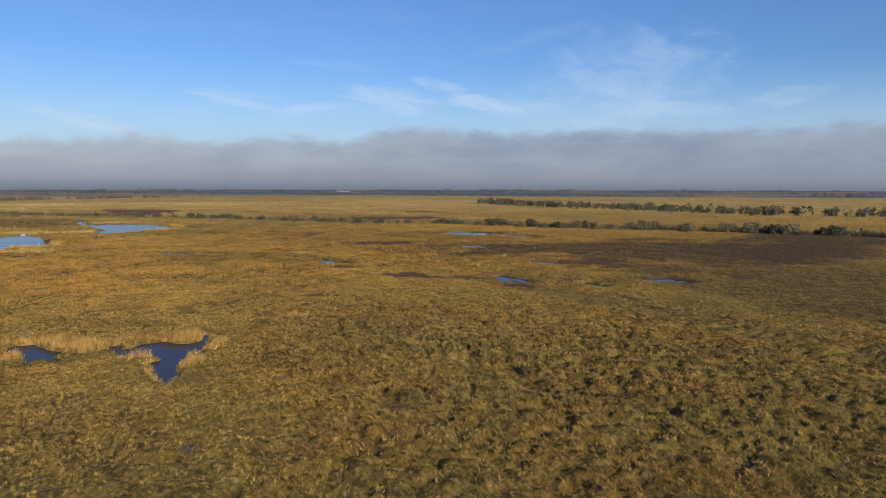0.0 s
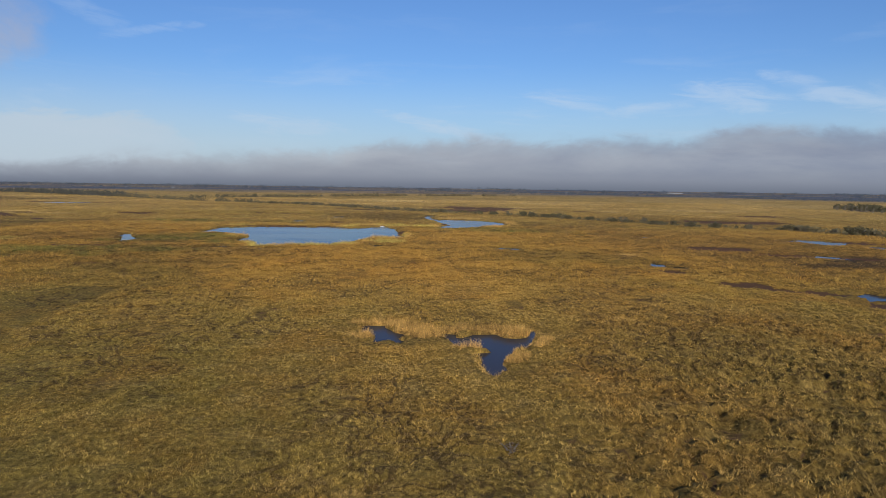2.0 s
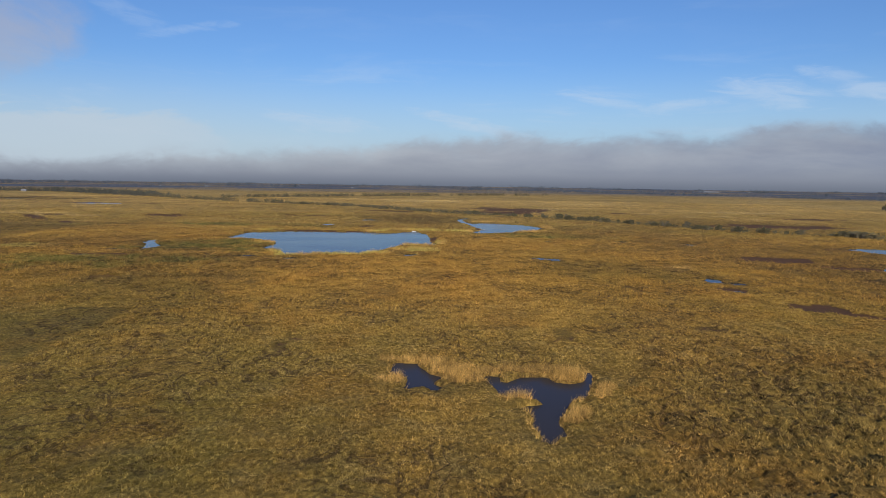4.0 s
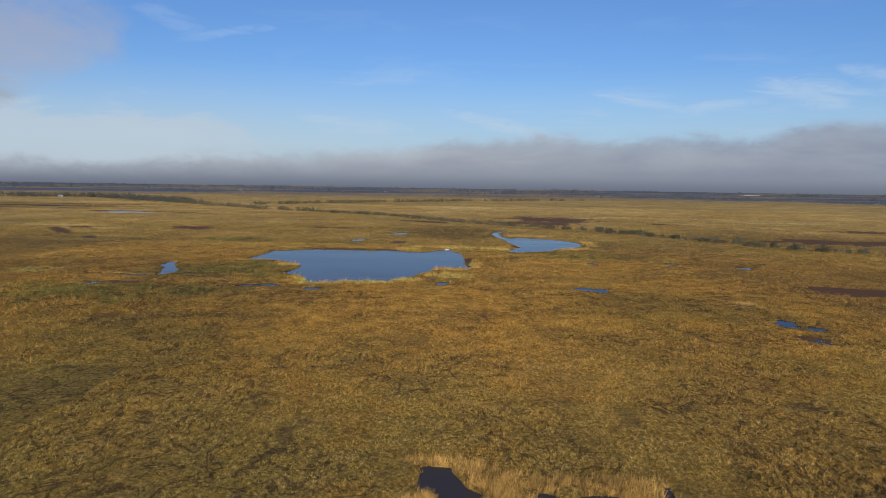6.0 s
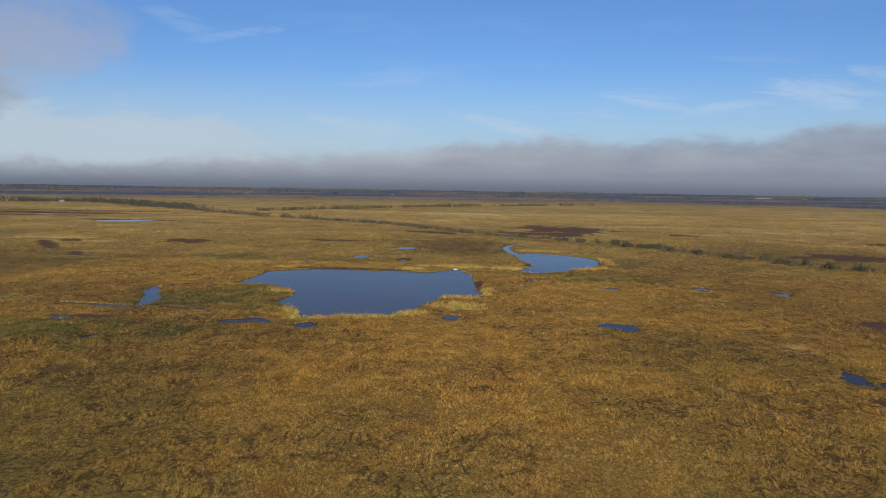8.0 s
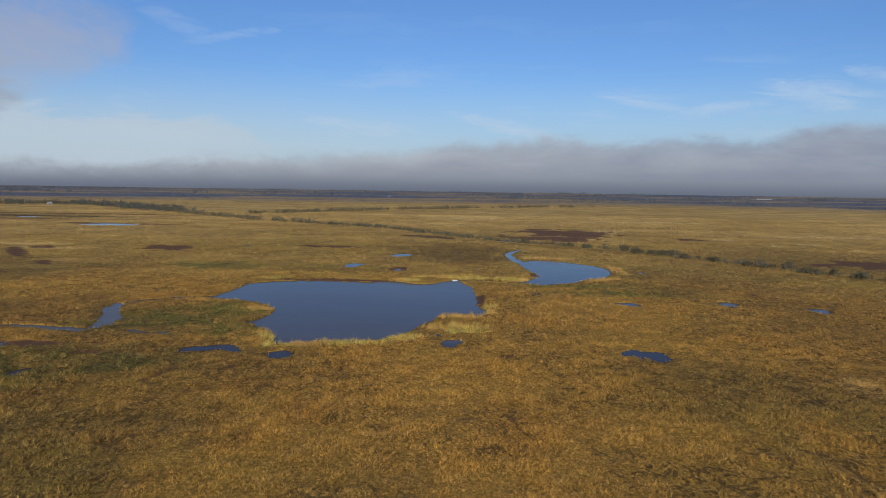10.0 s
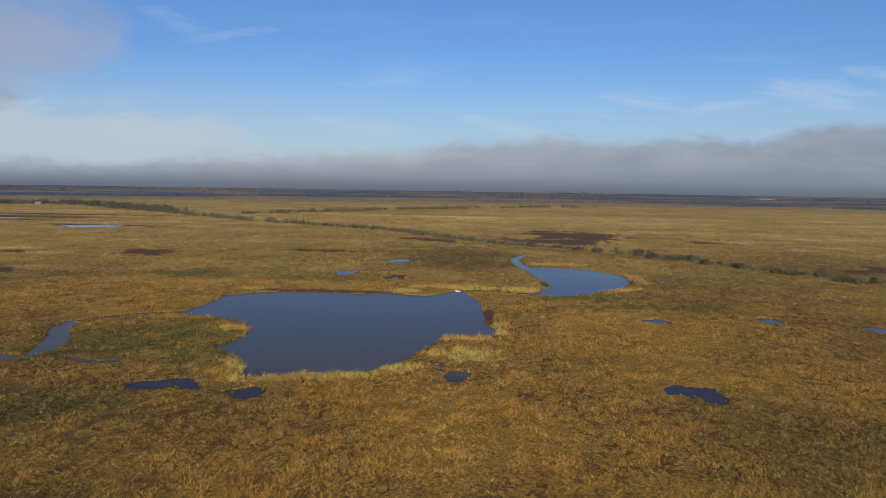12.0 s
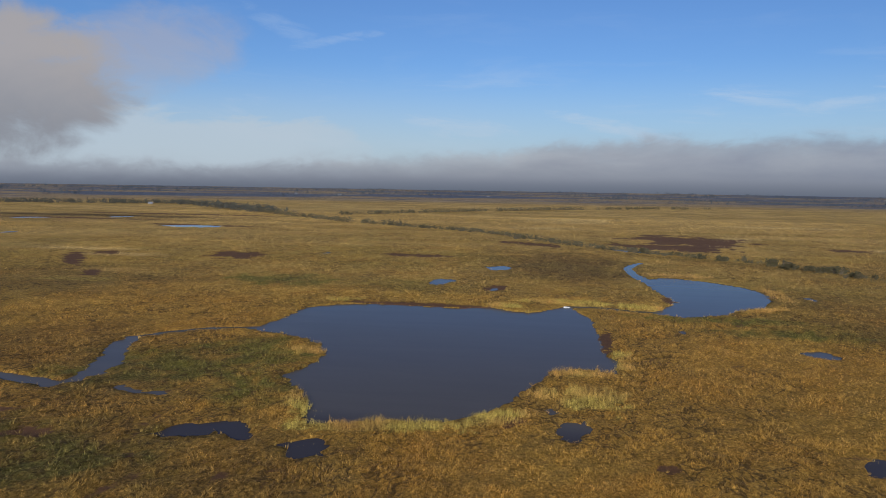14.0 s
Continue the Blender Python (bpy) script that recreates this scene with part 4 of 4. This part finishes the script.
wood("hedge_row", thinned(along([(-293, 1080), (-225, 1178), (-152, 1290), (-53, 1404), (150, 1596), (258, 1632)], 1.0, 5, 9), 30, 0.22), 2.0, 6.0, TWIGS, 41, "thin grey-brown hedge across the far marsh", 18)
wood("hedge_row", thinned(along(HEDGE_WEST[:4], 0.9, 6, 10), 25, 0.25), 1.6, 5.4, TWIGS, 42, "thin grey-brown hedge along the far ditch", 18)
wood("far_wood", thinned(along([(-1500, 1150), (-1050, 1230), (-774, 1340), (-690, 1390), (-592, 1325), (-490, 1215), (-400, 1115)], 0.8, 7, 30), 50, 0.06), 3.0, 8.5, BELT_LEAVES, 43, "dark belt of trees at the edge of the marsh", 18)
wood("far_wood", thinned(along([(120, 2760), (300, 2610), (480, 2430), (707, 2110), (810, 2010), (920, 1780), (1150, 1500), (1400, 1250)], 1.4, 8, 50), 80, 0.25), 3, 7, HAZED_LEAVES, 44, "dark belt of trees beyond the marsh", 16)
rng = np.random.default_rng(5)
belts = []
for k in range(110):
    a, r = radians(-52 + 122 * rng.random()), 1900 + 2750 * rng.random() ** 0.8
    x, y, long, turn = r * math.sin(a), r * math.cos(a), 90 + 420 * rng.random(), -a + 0.35 * rng.normal()
    line = [(x - long * math.cos(turn), y - long * math.sin(turn)), (x + long * math.cos(turn), y + long * math.sin(turn))]
    belts += along(line, 7.0, 600 + k, 10 + 26 * rng.random())
wood("far_wood", thinned([p for p in belts if 1750 < math.hypot(*p) < 4700], 60, 0.25), 2.0, 5.6, HAZED_LEAVES, 45, "far dark woods and hedges under the fog", 12)
copses = []
for k in range(150):
    a, r = radians(-50 + 112 * rng.random()), 1900 + 2750 * rng.random() ** 0.6
    mid, wide = np.array((r * math.sin(a), r * math.cos(a))), 15 + 60 * rng.random()
    copses += [tuple(mid + wide * rng.normal(size=2) * (1.0, 0.4)) for _ in range(int(8 + 26 * rng.random()))]
wood("far_wood", copses, 4.0, 12.5, HAZED_LEAVES, 50, "far dark clumps of trees under the fog", 14)

# ======== far buildings ========


def box(bm, x0, x1, y0, y1, z0, z1):
    v = [bm.verts.new((x, y, z)) for z in (z0, z1) for x, y in ((x0, y0), (x1, y0), (x1, y1), (x0, y1))]
    for f in ((3, 2, 1, 0), (4, 5, 6, 7), (0, 1, 5, 4), (1, 2, 6, 5), (2, 3, 7, 6), (3, 0, 4, 7)):
        bm.faces.new([v[k] for k in f])


def building(name, label, wide, deep, wall, ridge, roof_mat, windows, category):
    """A pitched-roof building with windows and a door towards -y."""
    ob = tagged(new(name), label, category, "far buildings")
    bm = bmesh.new()
    box(bm, -wide / 2, wide / 2, -deep / 2, deep / 2, -0.6, wall)
    for x in (-wide / 2, wide / 2):
        bm.faces.new([bm.verts.new(p) for p in ((x, -deep / 2, wall), (x, deep / 2, wall), (x, 0, ridge))])
    part("wall", bm, WHITE_WALL, ob)
    bm = bmesh.new()
    e = 0.4
    for y in (-1, 1):
        lo, hi = [(x, y * (deep / 2 + e), wall - 0.15) for x in (-wide / 2 - e, wide / 2 + e)], [(x, 0, ridge + 0.1) for x in (wide / 2 + e, -wide / 2 - e)]
        low = [bm.verts.new(p) for p in (*lo, *hi)]
        up = [bm.verts.new((p[0], p[1], p[2] + 0.25)) for p in (*lo, *hi)]
        bm.faces.new(low), bm.faces.new(up)
        for k in range(4):
            bm.faces.new((low[k], low[(k + 1) % 4], up[(k + 1) % 4], up[k]))
    part("roof", bm, roof_mat, ob)
    for k in range(windows):
        x = -wide / 2 + wide * (k + 0.7) / (windows + 0.4)
        bm = bmesh.new()
        box(bm, x - 0.6, x + 0.6, -deep / 2 - 0.06, -deep / 2 + 0.02, 1.0, min(wall - 0.4, 2.4))
        part("window", bm, DARK_PANE, ob)
    bm = bmesh.new()
    box(bm, -0.5, 0.5, -deep / 2 - 0.08, -deep / 2 + 0.02, -0.2, 2.1)
    part("door", bm, DARK_PANE, ob)
    return ob


cottage = building("house", "white house with a grey pitched roof among far trees", 11, 8, 3.6, 6.4, GREY_ROOF, 4, "house")
cottage.matrix_basis = pose(-713, 2430, 0, 0, 0, 15) @ Matrix.Diagonal((0.8, 0.8, 0.75, 1))
for x, y, turn in ((-260, 2626, -10), (-905, 2560, 60), (669, 2837, -20)):
    copy_thing(cottage, pose(x, y, 0, 0, 0, turn) @ Matrix.Diagonal((0.8, 0.8, 0.75, 1)))
cabin = building("house", "low white cabin in front of the dark tree belt", 9, 6, 2.8, 4.6, GREY_ROOF, 2, "house")
cabin.matrix_basis = pose(-705, 1330, 0, 0, 0, 20) @ Matrix.Diagonal((0.8, 0.8, 0.75, 1))
shed = building("long_shed", "very long white shed far beyond the marsh", 90, 20, 4.5, 7, WHITE_ROOF, 12, "shed")
shed.matrix_basis = pose(1235, 3210, 0, 0, 0, -20) @ Matrix.Diagonal((0.85, 0.8, 0.55, 1))
copy_thing(shed, pose(1465, 3310, 0, 0, 0, -20) @ Matrix.Diagonal((0.45, 0.8, 0.55, 1)))


# ======== the small upturned boat at the pond's edge ========
boat = tagged(new("rowing_boat"), "small white upturned boat in the shallow pond edge", "boat")
bm = bmesh.new()
stations = []
for k in range(9):
    u = k / 8 * 2 - 1
    w, r = 0.62 * (1 - abs(u) ** 2.6) + 0.04, 0.42 * (1 - 0.35 * u * u)
    stations.append([bm.verts.new((1.35 * u, w * math.cos(a), r * math.sin(a) ** 0.8)) for a in np.linspace(0, math.pi, 9)])
for a, b in zip(stations, stations[1:]):
    for k in range(8):
        bm.faces.new((a[k], a[k + 1], b[k + 1], b[k]))
bm.faces.new(stations[0]), bm.faces.new(stations[-1])
bmesh.ops.recalc_face_normals(bm, faces=bm.faces)
part("hull", bm, WHITE_HULL, boat)
bm = bmesh.new()
box(bm, -1.2, 1.2, -0.03, 0.03, 0.36, 0.47)
part("keel", bm, WHITE_HULL, boat)
boat.matrix_basis = pose(-6.5, 428.5, -0.34, 4, 6, 15) @ Matrix.Diagonal((0.9, 0.9, 0.9, 1))
